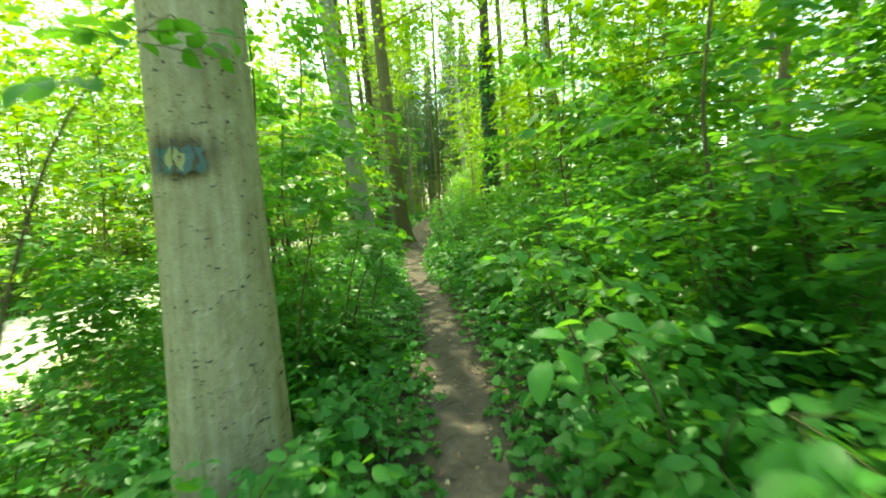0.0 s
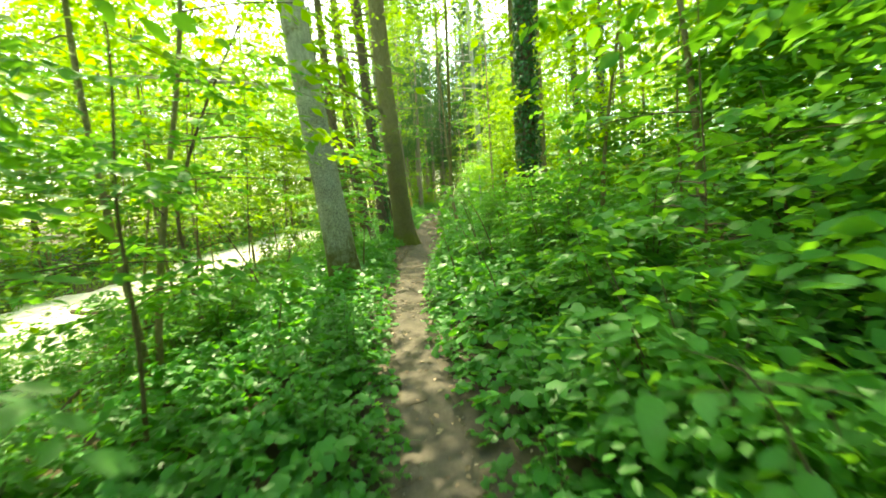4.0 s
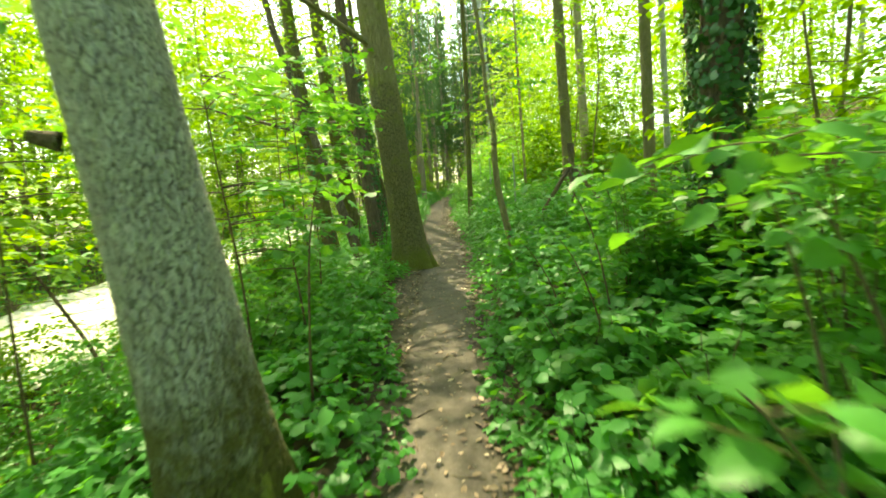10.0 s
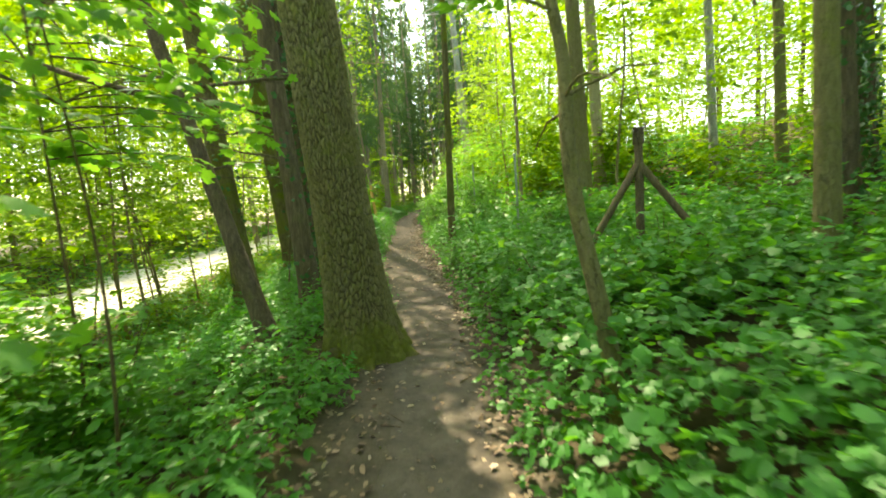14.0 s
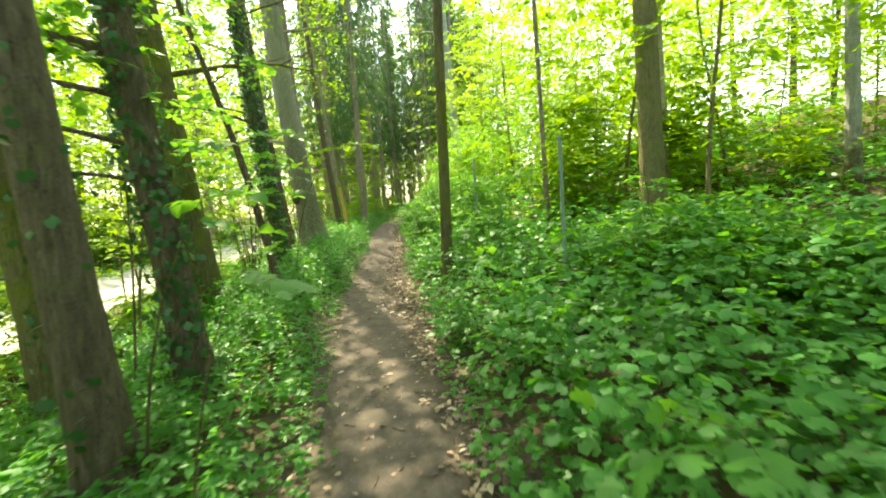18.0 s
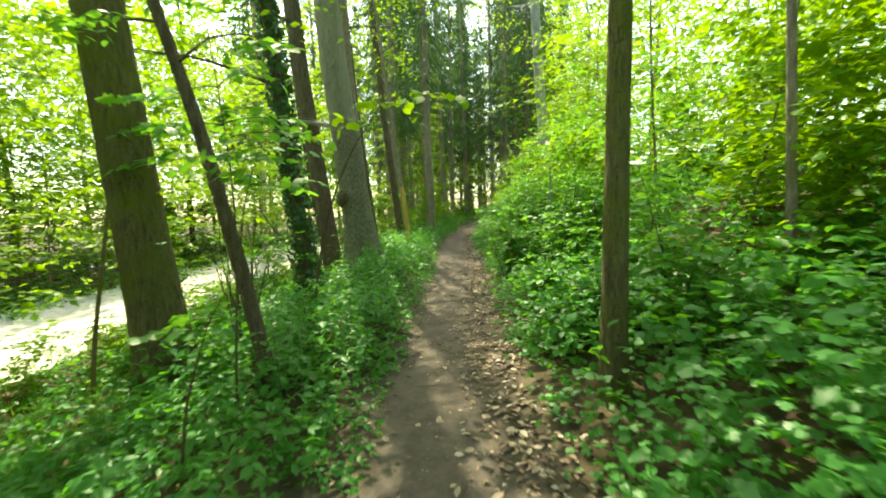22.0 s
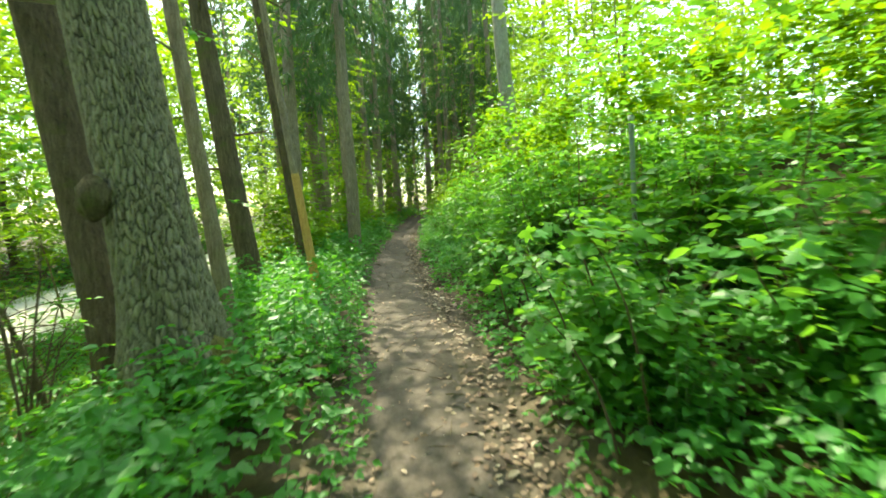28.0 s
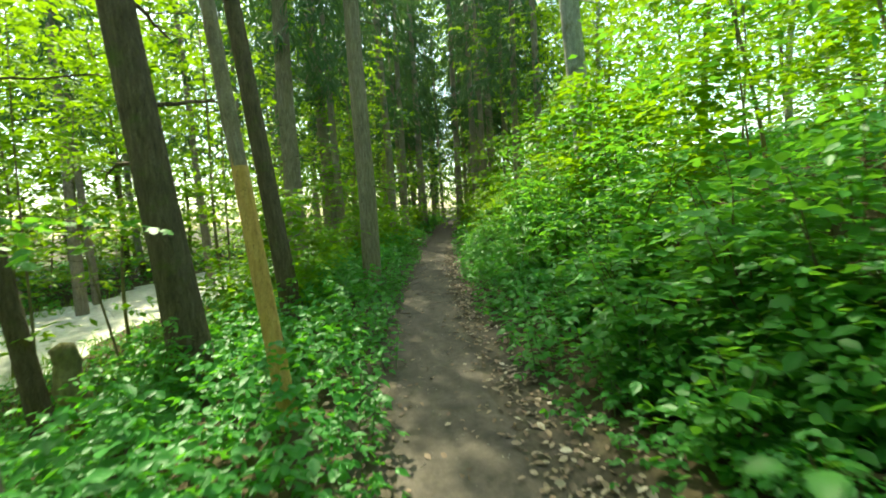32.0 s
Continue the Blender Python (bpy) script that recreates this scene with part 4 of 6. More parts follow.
reaching("sapling", 1.06, 3.44, (0.64, 3.29, 1.66), 0.010, 7, 0.1, "hazel sapling with large bluish green leaves", 930, OVATE, sprig=0.38)
reaching("sapling", 0.99, 3.20, (0.57, 3.05, 1.39), 0.010, 7, 0.1, "hazel sapling with large bluish green leaves", 931, OVATE, sprig=0.34)
reaching("sapling", -1.24, 3.41, (-0.82, 3.26, 1.87), 0.010, 6, 0.1, "young maple holding broad leaves over the slope", 932, MAPLE, sprig=0.36)
reaching("sapling", -0.97, 3.79, (-0.55, 3.64, 1.86), 0.010, 7, 0.085, "young maple holding broad leaves over the slope", 933, MAPLE, sprig=0.38)
reaching("sapling", 0.82, 3.53, (0.40, 3.38, 1.22), 0.010, 7, 0.09, "sapling with soft green ovate leaves", 934, OVATE, sprig=0.3)
reaching("sapling", 0.35, 13.59, (-0.07, 13.44, 1.99), 0.010, 3, 0.09, "thin sapling holding out a few pale leaves", 935, OVATE, sprig=0.3)
reaching("sapling", 0.20, 13.26, (-0.22, 13.11, 1.62), 0.010, 4, 0.09, "thin sapling holding out a few pale leaves", 936, OVATE, sprig=0.3)
reaching("sapling", 0.29, 19.52, (-0.13, 19.37, 1.53), 0.010, 8, 0.09, "young maple with broad leaves beside the path", 937, MAPLE, sprig=0.4)
reaching("sapling", -0.65, 31.02, (-1.07, 30.87, 2.06), 0.010, 8, 0.085, "leafy sapling standing out of the thicket", 938, OVATE, sprig=0.4)


def young_maple(x, y, z0, z1, spread, n, leaf, seed, lean=(0.0, 0.0), label="young maple with broad leaves in level tiers"):
    """Thin stem with level branches that carry broad lobed leaves between heights z0 and z1."""
    rng = np.random.default_rng(seed)
    gz = float(ground(x, y))
    root = thing("young_maple", (x, y, gz), label, "tree", "young maples")
    s = np.linspace(0, 1, 20)
    top = z1 + 0.5 - gz
    pts = np.stack([lean[0] * s + 0.05 * np.sin(5 * s + seed), lean[1] * s + 0.05 * np.sin(4 * s), -0.15 + (top + 0.15) * s], 1)
    v, f = tube(pts, 0.014 * (1 - 0.75 * s), 9)
    part("trunk", smooth_shade(mesh_from("trunk", v, f)), TWIG, root)
    org, ds = [], []
    for i in range(n):
        z = rng.uniform(z0, z1) - gz
        b0 = np.array([np.interp(z, pts[:, 2], pts[:, c]) for c in range(3)])
        a, l = rng.uniform(0, 6.28), spread * rng.uniform(0.6, 1.0)
        q = np.linspace(0, 1, 6)
        br = b0 + np.stack([np.cos(a) * l * q, np.sin(a) * l * q, 0.18 * l * q - 0.22 * l * q * q], 1)
        part("branch", tubes_mesh("branch", [tube(br, 0.007 * (1 - 0.7 * q), 5)]), BARK_DARK, root)
        for k in (2, 3, 4, 5):
            a2 = a + rng.normal(0, 0.7)
            org.append(br[k])
            ds.append((math.cos(a2), math.sin(a2), rng.normal(0, 0.08)))
    b, al, up, sz = sprays(rng, np.array(org), np.array(ds), np.full(len(org), 0.36), 5, leaf)
    part("foliage", leaves_mesh("foliage", b, al, up, sz, MAPLE), LEAF_SHRUB, root)


young_maple(-3.75, 26.55, 2.6, 3.6, 0.85, 12, 0.109, 181)
young_maple(-3.0, 16.9, 2.4, 3.4, 1.0, 14, 0.101, 182)
young_maple(-2.75, 13.9, 1.5, 3.0, 0.9, 14, 0.101, 183)
young_maple(-2.6, 14.9, 1.2, 2.6, 0.8, 12, 0.094, 184)
young_maple(-2.35, 5.6, 1.3, 2.6, 0.9, 12, 0.101, 185)
young_maple(0.55, 30.6, 1.6, 2.6, 0.7, 12, 0.101, 186, label="young maple with bright broad leaves in the thicket")
young_maple(0.35, 33.4, 1.8, 2.9, 0.75, 12, 0.101, 187, label="young maple with bright broad leaves in the thicket")
young_maple(1.5, 7.4, 1.4, 2.4, 0.8, 10, 0.094, 188, label="young maple with bright broad leaves in the thicket")
for mx, my, z0, z1, sp, n_, sd in ((-2.9, 15.9, 2.4, 3.7, 1.2, 13, 189), (-3.5, 17.3, 2.4, 4.2, 1.3, 14, 190), (-4.3, 13.4, 2.0, 4.6, 1.4, 22, 192), (-4.0, 11.0, 2.0, 4.2, 1.3, 20, 193),
                                   (-3.6, 22.6, 2.7, 4.4, 1.2, 18, 194), (-5.6, 35.0, 2.4, 5.0, 1.5, 20, 198)):
    young_maple(mx, my, z0, z1, sp, n_, 0.1, sd, (0.25, -0.1), "young maple with broad leaves hanging over the slope")


def twig_bundle(x, y, n, h, seed):
    """Shrub of many thin upright forked stems with few leaves."""
    rng = np.random.default_rng(seed)
    root = thing("bare_shrub", (x, y, float(ground(x, y))), "shrub of thin upright twiggy stems with few leaves", "shrub")
    org, ds = [], []
    for i in range(n):
        a, l, t = rng.uniform(0, 6.28), rng.uniform(0.1, 0.55), h * rng.uniform(0.7, 1.05)
        s = np.linspace(0, 1, 12)
        wig = rng.normal(0, 0.012, (12, 3)).cumsum(0)
        pts = np.stack([np.cos(a) * l * s ** 1.3, np.sin(a) * l * s ** 1.3, -0.15 + (t + 0.15) * s], 1) + wig
        st = part("stem", tubes_mesh("stem", [tube(pts, 0.014 * (1 - 0.8 * s), 7)]), BARK_DARK, root)
        for q in range(3):
            k = 5 + q * 2
            a2 = a + rng.normal(0, 1.2)
            s2 = np.linspace(0, 1, 5)
            l2 = rng.uniform(0.25, 0.5)
            tw = pts[k] + np.stack([np.cos(a2) * l2 * s2, np.sin(a2) * l2 * s2, l2 * 0.9 * s2], 1)
            part("twig", tubes_mesh("twig", [tube(tw, 0.005 * (1 - 0.7 * s2), 5)]), BARK_DARK, st)
            if rng.uniform() < 0.6:
                org.append(tw[-1])
                ds.append((np.cos(a2), np.sin(a2), 0.1))
    b, al, up, sz = sprays(rng, np.array(org), np.array(ds), np.full(len(org), 0.22), 4, 0.07)
    part("foliage", leaves_mesh("foliage", b, al, up, sz, OVAL), LEAF_SHRUB, root)


twig_bundle(-3.95, 27.1, 11, 1.7, 81)
twig_bundle(-4.9, 32.0, 9, 1.8, 82)


def lying_wood(name, a, b, r0, r1, label, category, side, seed, bark=BARK_DARK):
    """Dead wood from point a to point b, with broken side branches."""
    rng = np.random.default_rng(seed)
    a, b = np.array(a, float), np.array(b, float)
    root = thing(name, tuple(a), label, category)
    s = np.linspace(0, 1, 30)
    pts = (b - a) * s[:, None] + rng.normal(0, 0.02, (30, 3)).cumsum(0) * np.sin(np.pi * s)[:, None]
    rad = r0 + (r1 - r0) * s
    rad[-1] *= 0.08
    v, f = tube(pts, rad, 12, wobble=bark_relief(rng, 0.08, 8))
    part("trunk", smooth_shade(mesh_from("trunk", v, f)), bark, root)
    for i in range(side):
        k = int(rng.uniform(6, 28))
        d = np.array((rng.normal(0, 0.6), rng.normal(0, 0.6), rng.uniform(-0.2, 0.9)))
        l = rng.uniform(0.25, 0.8)
        q = np.linspace(0, 1, 6)
        part("branch", tubes_mesh("branch", [tube(pts[k] + d * l * q[:, None], r1 * 0.8 * (1 - 0.7 * q), 6)]), bark, root)


def on_ground(x, y, dz):
    return (x, y, float(ground(x, y)) + dz)


lying_wood("fallen_branch", on_ground(-11.3, 16.9, 0.08), on_ground(-6.9, 15.1, 0.1), 0.07, 0.025, "dark fallen branch lying at the edge of the gravel track", "branch", 8, 91)
lying_wood("dead_branch", on_ground(-6.1, 12.45, 0.02), (-3.7, 12.35, 1.0), 0.03, 0.01, "bare dead branch slanting up from the slope", "branch", 7, 92)
lying_wood("dead_branch", on_ground(-5.0, 9.4, 0.02), (-3.2, 9.9, 1.25), 0.025, 0.008, "thin dead branch arching over the slope", "branch", 8, 93)
lying_wood("tree_stump", on_ground(-5.15, 36.2, -0.15), (-5.42, 36.25, float(ground(-5.2, 36.2)) + 1.0), 0.13, 0.10, "brown leaning broken stump on the slope", "stump", 0, 94, BARK_OAK)

# the peeled pole: a young trunk whose bark is gone below head height
def peeled_pole(x, y):
    root = thing("young_spruce", (x, y, float(ground(x, y))), "slim leaning young trunk with bark peeled to orange wood", "tree")
    z = np.linspace(-0.2, 1.98, 60)
    lx = lambda q: -0.11 * q
    ly = lambda q: 0.06 * q
    rng = np.random.default_rng(5)
    v, f = tube(np.stack([lx(z), ly(z), z], 1), 0.068 - 0.006 * z, 24, wobble=lambda a, q: 0.04 * np.sin(2 * a + q) + 0.03 * np.sin(5 * a + 3 * q))
    part("peeled_trunk", smooth_shade(mesh_from("peeled_trunk", v, f)), PEELED, root, "bare orange peeled wood")
    z = np.concatenate([np.linspace(1.92, 5, 50), np.linspace(5.2, 13, 10)])
    v, f = tube(np.stack([lx(z), ly(z), z], 1), 0.066 - 0.0042 * z, 24, wobble=bark_relief(rng, 0.06, 16))
    part("upper_trunk", smooth_shade(mesh_from("upper_trunk", v, f)), BARK_SPRUCE, root, "grey flaky bark")
    b, al, up, s = crown_leaves(rng, 14, 1.6, 50, 40, 0.12, 5.5, lambda q: (lx(q), ly(q)))
    part("crown", leaves_mesh("crown", b, al, up, s, RHOMB), LEAF_TREE, root)


peeled_pole(-3.08, 35.2)


def burr(r):
    """A knobbly swelling on a trunk."""
    bm = bmesh.new()
    bmesh.ops.create_icosphere(bm, subdivisions=3, radius=r)
    for v in bm.verts:
        k = 1 + 0.25 * noise.noise(v.co * 14) + 0.15 * noise.noise(v.co * 31)
        v.co = Vector((v.co.x * 0.8 * k, v.co.y * 0.6 * k, v.co.z * 1.15 * k))
    me = bpy.data.meshes.new("burr")
    bm.to_mesh(me)
    bm.free()
    return me


for root in [o for o in scene.objects if o.get("label", "").startswith("large leaning tree")]:
    kb = part("burr", smooth_shade(burr(0.15)), BARK_DARK, root, "knobbly dark burr")
    kb.location = (-0.40, -0.26, 1.75)


for root in [o for o in scene.objects if o.get("label", "").startswith("thick leaning tree")]:
    q = np.linspace(0, 1, 7)
    sv, sf = tube(np.stack([-0.46 - 0.1 * q, -0.12 - 0.05 * q, 1.9 + 0.03 * q], 1), 0.045 * (1 - 0.45 * q), 10, wobble=bark_relief(np.random.default_rng(31), 0.12, 7))
    part("branch_stub", smooth_shade(mesh_from("branch_stub", sv, sf)), BARK_DARK, root, "short broken dark branch stub")


def roots(root, specs, mat, r0, lift=0.42):
    """Surface roots that run out from the foot of a trunk into the ground."""
    x0, y0, z0 = root.location
    for a, l, q in specs:
        s = np.linspace(0, 1, 14)
        px_, py_ = x0 + np.cos(a) * (0.12 + l * s), y0 + np.sin(a) * (0.12 + l * s)
        pz = ground(px_, py_) - z0 + lift * q * (1 - s) ** 2.2 - 0.05 * s
        pts = np.stack([px_ - x0, py_ - y0, pz], 1)
        v, f = tube(pts, r0 * q * (1 - 0.72 * s), 14, wobble=lambda b, z: 0.1 * np.sin(3 * b + 5 * z) + 0.06 * np.sin(7 * b))
        part("root", smooth_shade(mesh_from("root", v, f)), mat, root, "mossy surface root")


for o in list(scene.objects):
    lb = o.get("label", "")
    if lb.startswith("large leaning tree"):
        roots(o, ((-0.45, 1.1, 1.35), (-0.95, 0.9, 1.1), (-1.6, 0.6, 0.9), (0.3, 0.7, 0.9), (-2.6, 0.6, 0.8)), BARK_MOSS, 0.16, 0.3)
    elif lb.startswith("thick oak"):
        roots(o, ((-0.35, 0.5, 1.0), (-1.4, 0.4, 0.8), (0.5, 0.5, 0.8), (-2.5, 0.45, 0.7)), BARK_MOSS, 0.15)
    elif lb.startswith("thick leaning tree"):
        roots(o, ((-0.6, 0.4, 0.8), (-1.7, 0.35, 0.7)), BARK_OAK, 0.13)

# trail mark on the pale beech: a stained patch, faded paint and pale letters no longer legible
beech = [o for o in scene.objects if o.get("label", "").startswith("thick pale grey beech")][0]


def curved_patch(name, a0, a1, z0, z1, r, mat, label, ragged=0.0, n=14):
    a = np.linspace(a0, a1, n)
    z = np.linspace(z0, z1, 8)
    A, Z = np.meshgrid(a, z)
    A = A + ragged * 0.05 * np.sin(Z * 60 + A * 9)
    Z = Z + ragged * 0.02 * np.sin(A * 23)
    R = r + 0.006 * np.cos((A - (a0 + a1) / 2) / max(a1 - a0, 0.01) * 2.6)
    v = np.stack([R * np.cos(A), R * np.sin(A), Z], -1).reshape(-1, 3)
    i = (np.arange(7)[:, None] * n + np.arange(n - 1)[None, :]).ravel()
    return part(name, smooth_shade(mesh_from(name, v, np.stack([i, i + 1, i + n + 1, i + n], 1))), mat, beech, label)


FACE = math.atan2(-2.45, 1.24)
MR = 0.291
curved_patch("trail_mark", FACE - 0.80, FACE - 0.02, 1.825, 1.945, MR + 0.002, PAINT_DARK, "faded teal painted trail mark", 0.6)
curved_patch("pale_patch", FACE - 0.60, FACE - 0.30, 1.845, 1.93, MR + 0.006, PAINT_WHITE, "worn pale yellow centre of the mark", 0.9, 9)
for da, w in ((-0.69, 0.025), (-0.47, 0.03), (-0.38, 0.02), (-0.15, 0.03)):
    curved_patch("drip", FACE + da - w, FACE + da + w, 1.81, 1.97, MR + 0.0095, PAINT_STAIN, "dark weather streak", 0.8, 5)


# ---- the braced post on the bank ----
def braced_post(x, y):
    gz = float(ground(x, y))
    root = thing("braced_post", (x, y, gz), "weathered wooden post propped by slanting braces", "post")
    H = 2.72 - gz

    def timber(name, a, b, r, label=""):
        a, b = np.array(a, float), np.array(b, float)
        s = np.linspace(0, 1, 24)
        v, f = tube(a + (b - a) * s[:, None], np.full(24, r), 16, wobble=lambda q, z: 0.06 * np.sin(3 * q + 2 * z) + 0.04 * np.sin(7 * q + 9 * z))
        n = len(v)
        vv = np.concatenate([v, [a, b]])
        bm = bmesh.new()
        vs = [bm.verts.new(c) for c in vv]
        for q in f:
            bm.faces.new([vs[i] for i in q])
        for i in range(16):
            bm.faces.new((vs[i], vs[n], vs[(i + 1) % 16]))
            bm.faces.new((vs[n - 16 + i], vs[n - 16 + (i + 1) % 16], vs[n + 1]))
        bmesh.ops.recalc_face_normals(bm, faces=bm.faces)
        me = bpy.data.meshes.new(name)
        bm.to_mesh(me)
        bm.free()
        return part(name, smooth_shade(me), BARK_DARK if name == "cap" else POSTWOOD, root, label)
    timber("post", (0, 0, -0.4), (0, 0, H - 0.16), 0.05)
    timber("cap", (0, 0, H - 0.2), (0, 0, H), 0.066, "dark rotting post head")
    jz = H - 0.42
    for dx, dy in ((-1.15, -0.1), (0.80, -0.6)):
        gx_, gy_ = x + dx, y + dy
        timber("brace", (0.0, 0.0, jz), (dx, dy, float(ground(gx_, gy_)) - gz - 0.1), 0.043)


braced_post(1.62, 19.75)


def marker_post(x, y, h, tilt):
    root = thing("marker_post", (x, y, float(ground(x, y))), "slim grey-green post standing among the brambles", "post", "fence posts in the brambles")
    z = np.linspace(-0.3, h, 30)
    v, f = tube(np.stack([tilt * z, 0 * z, z], 1), np.where(z > h - 0.02, 0.02, 0.024), 12, wobble=lambda a, q: 0.05 * np.sin(2 * a + q))
    part("shaft", smooth_shade(mesh_from("shaft", v, f)), POST_GREY, root)
    v, f = tube(np.array([(tilt * h, 0, h - 0.03), (tilt * h, 0, h + 0.012), (tilt * h, 0, h + 0.02)]), (0.03, 0.03, 0.004), 12)
    part("cap", smooth_shade(mesh_from("cap", v, f)), POST_GREY, root, "worn flat post cap")


marker_post(0.93, 23.6, 1.87, 0.0)
marker_post(0.58, 27.95, 1.9, 0.0)
marker_post(0.48, 32.3, 1.75, -0.02)


# ---- spruces ahead ----
def spruce(seed, h, r):
    rng = np.random.default_rng(seed)
    root = thing("spruce", (0, 0, 0), "tall straight spruce with dead lower branches", "tree", "spruce stand")
    z = np.concatenate([np.linspace(-0.3, 8, 24), np.linspace(9, h, 8)])
    v, f = tube(np.stack([0.02 * np.sin(z), 0 * z, z], 1), r * (1 - 0.85 * np.clip(z, 0, None) / h), 16, wobble=bark_relief(rng, 0.05, 12))
    part("trunk", smooth_shade(mesh_from("trunk", v, f)), BARK_SPRUCE, root)
    for i in range(9):
        z0 = 1.6 + i * 0.75 + rng.uniform(0, 0.5)
        a, l = rng.uniform(0, 6.28), rng.uniform(0.4, 1.5)
        s = np.linspace(0, 1, 4)
        part("dead_branch", tubes_mesh("dead_branch", [tube(np.stack([np.cos(a) * l * s, np.sin(a) * l * s, z0 - 0.15 * l * s - 0.1 * s * s], 1), 0.014 * (1 - 0.8 * s), 4)]), BARK_DARK, root)
    n = 130
    z0 = rng.uniform(5.5, h - 0.5, n)
    a = rng.uniform(0, 6.28, n)
    L = np.clip((h - z0) * 0.19, 0.3, 1.9) * rng.uniform(0.6, 1.1, n)
    m = 22
    t = (np.arange(m) + 1) / m
    c = np.stack([np.cos(a), np.sin(a), np.full(n, -0.1)], 1)
    b = np.zeros((n, m, 3))
    b[:, :, 2] = z0[:, None]
    b = b + c[:, None, :] * (L[:, None] * t[None, :])[:, :, None]
    b[:, :, 2] -= 0.28 * L[:, None] * t[None, :] ** 2
    b = b.reshape(-1, 3) + rng.normal(0, 0.05, (n * m, 3))
    al = rng.normal(0, 0.35, b.shape) + np.repeat(c, m, 0) * 0.35 + np.array([0, 0, -0.75])
    part("crown", leaves_mesh("crown", b, al, rand_dirs(rng, len(b)), rng.uniform(0.22, 0.48, len(b)), SPRIG), NEEDLE, root)
    return root


RNG = np.random.default_rng(77)
spr = [spruce(201, 22, 0.17), spruce(202, 20, 0.13), spruce(203, 24, 0.2)]
spots = [(-2.9, 40.1), (-3.3, 43.5), (-4.6, 41.6)]
k = 0
while len(spots) < 52 and k < 4000:
    k += 1
    sy = RNG.uniform(45, 86)
    sx = path_x(sy) + RNG.uniform(-13, 7)
    if abs(sx - path_x(sy)) < 1.3 or any((sx - a) ** 2 + (sy - b) ** 2 < 1.7 for a, b in spots):
        continue
    if sx > path_x(sy) + 1 and sy < 50:
        continue
    spots.append((float(sx), float(sy)))
k = 0
while len(spots) < 70 and k < 4000:
    k += 1
    sy = RNG.uniform(46, 66)
    sx = path_x(sy) + RNG.uniform(-6, 5)
    if (sx > path_x(sy) + 1 and sy < 54) or abs(sx - path_x(sy)) < 1.1 or any((sx - a) ** 2 + (sy - b) ** 2 < 0.8 for a, b in spots):
        continue
    spots.append((float(sx), float(sy)))
k = 0
while len(spots) < 81 and k < 4000:
    k += 1
    sy = RNG.uniform(49, 72)
    sx = path_x(sy) + (RNG.uniform(0.8, 4.6) if k % 3 else RNG.uniform(-2.6, -0.8))
    if any((sx - a) ** 2 + (sy - b) ** 2 < 0.9 for a, b in spots):
        continue
    spots.append((float(sx), float(sy)))
k = 0
while len(spots) < 96 and k < 4000:
    k += 1
    sx, sy = RNG.uniform(-7, 9), RNG.uniform(66, 96)
    if abs(sx - path_x(sy)) < 0.7 or any((sx - a) ** 2 + (sy - b) ** 2 < 1.5 for a, b in spots):
        continue
    spots.append((float(sx), float(sy)))
for i, (sx, sy) in enumerate(spots):
    m = pose(sx, sy, float(ground(sx, sy)), RNG.uniform(-1.5, 1.5), RNG.uniform(-1.5, 1.5), RNG.uniform(0, 360)) @ Matrix.Scale(RNG.uniform(0.85, 1.15), 4)
    if i < 3:
        spr[i].matrix_basis = m
    else:
        copy_thing(spr[i % 3], m)


# ---- broadleaf wood around: built thrice, then set out ----
def wood_tree(seed, h, r, lo, spread, clusters, bark, label, leaf=0.33, per=14):
    rng = np.random.default_rng(seed)
    root = thing("tree", (0, 0, 0), label, "tree", "surrounding wood")
    z = np.concatenate([np.linspace(-0.4, 7, 24), np.linspace(8, h, 8)])
    v, f = tube(np.stack([0.12 * np.sin(z * 0.5 + seed), 0.1 * np.sin(z * 0.4), z], 1), r * (1 - 0.75 * np.clip(z, 0, None) / h), 12, wobble=bark_relief(rng, 0.05, 10))
    part("trunk", smooth_shade(mesh_from("trunk", v, f)), bark, root)
    for i in range(6):
        z0, a, l = rng.uniform(2.5, h * 0.75), rng.uniform(0, 6.28), spread * rng.uniform(0.6, 1)
        s = np.linspace(0, 1, 7)
        part("limb", tubes_mesh("limb", [tube(np.stack([np.cos(a) * l * s, np.sin(a) * l * s, z0 + 0.5 * l * s - 0.25 * l * s * s], 1), r * 0.25 * (1 - 0.85 * s), 6)]), bark, root)
    b, al, up, s = crown_leaves(rng, h, spread, clusters, per, leaf, lo, lambda q: (0 * q, 0 * q))
    part("crown", leaves_mesh("crown", b, al, up, s, RHOMB), LEAF_TREE, root)
    return root


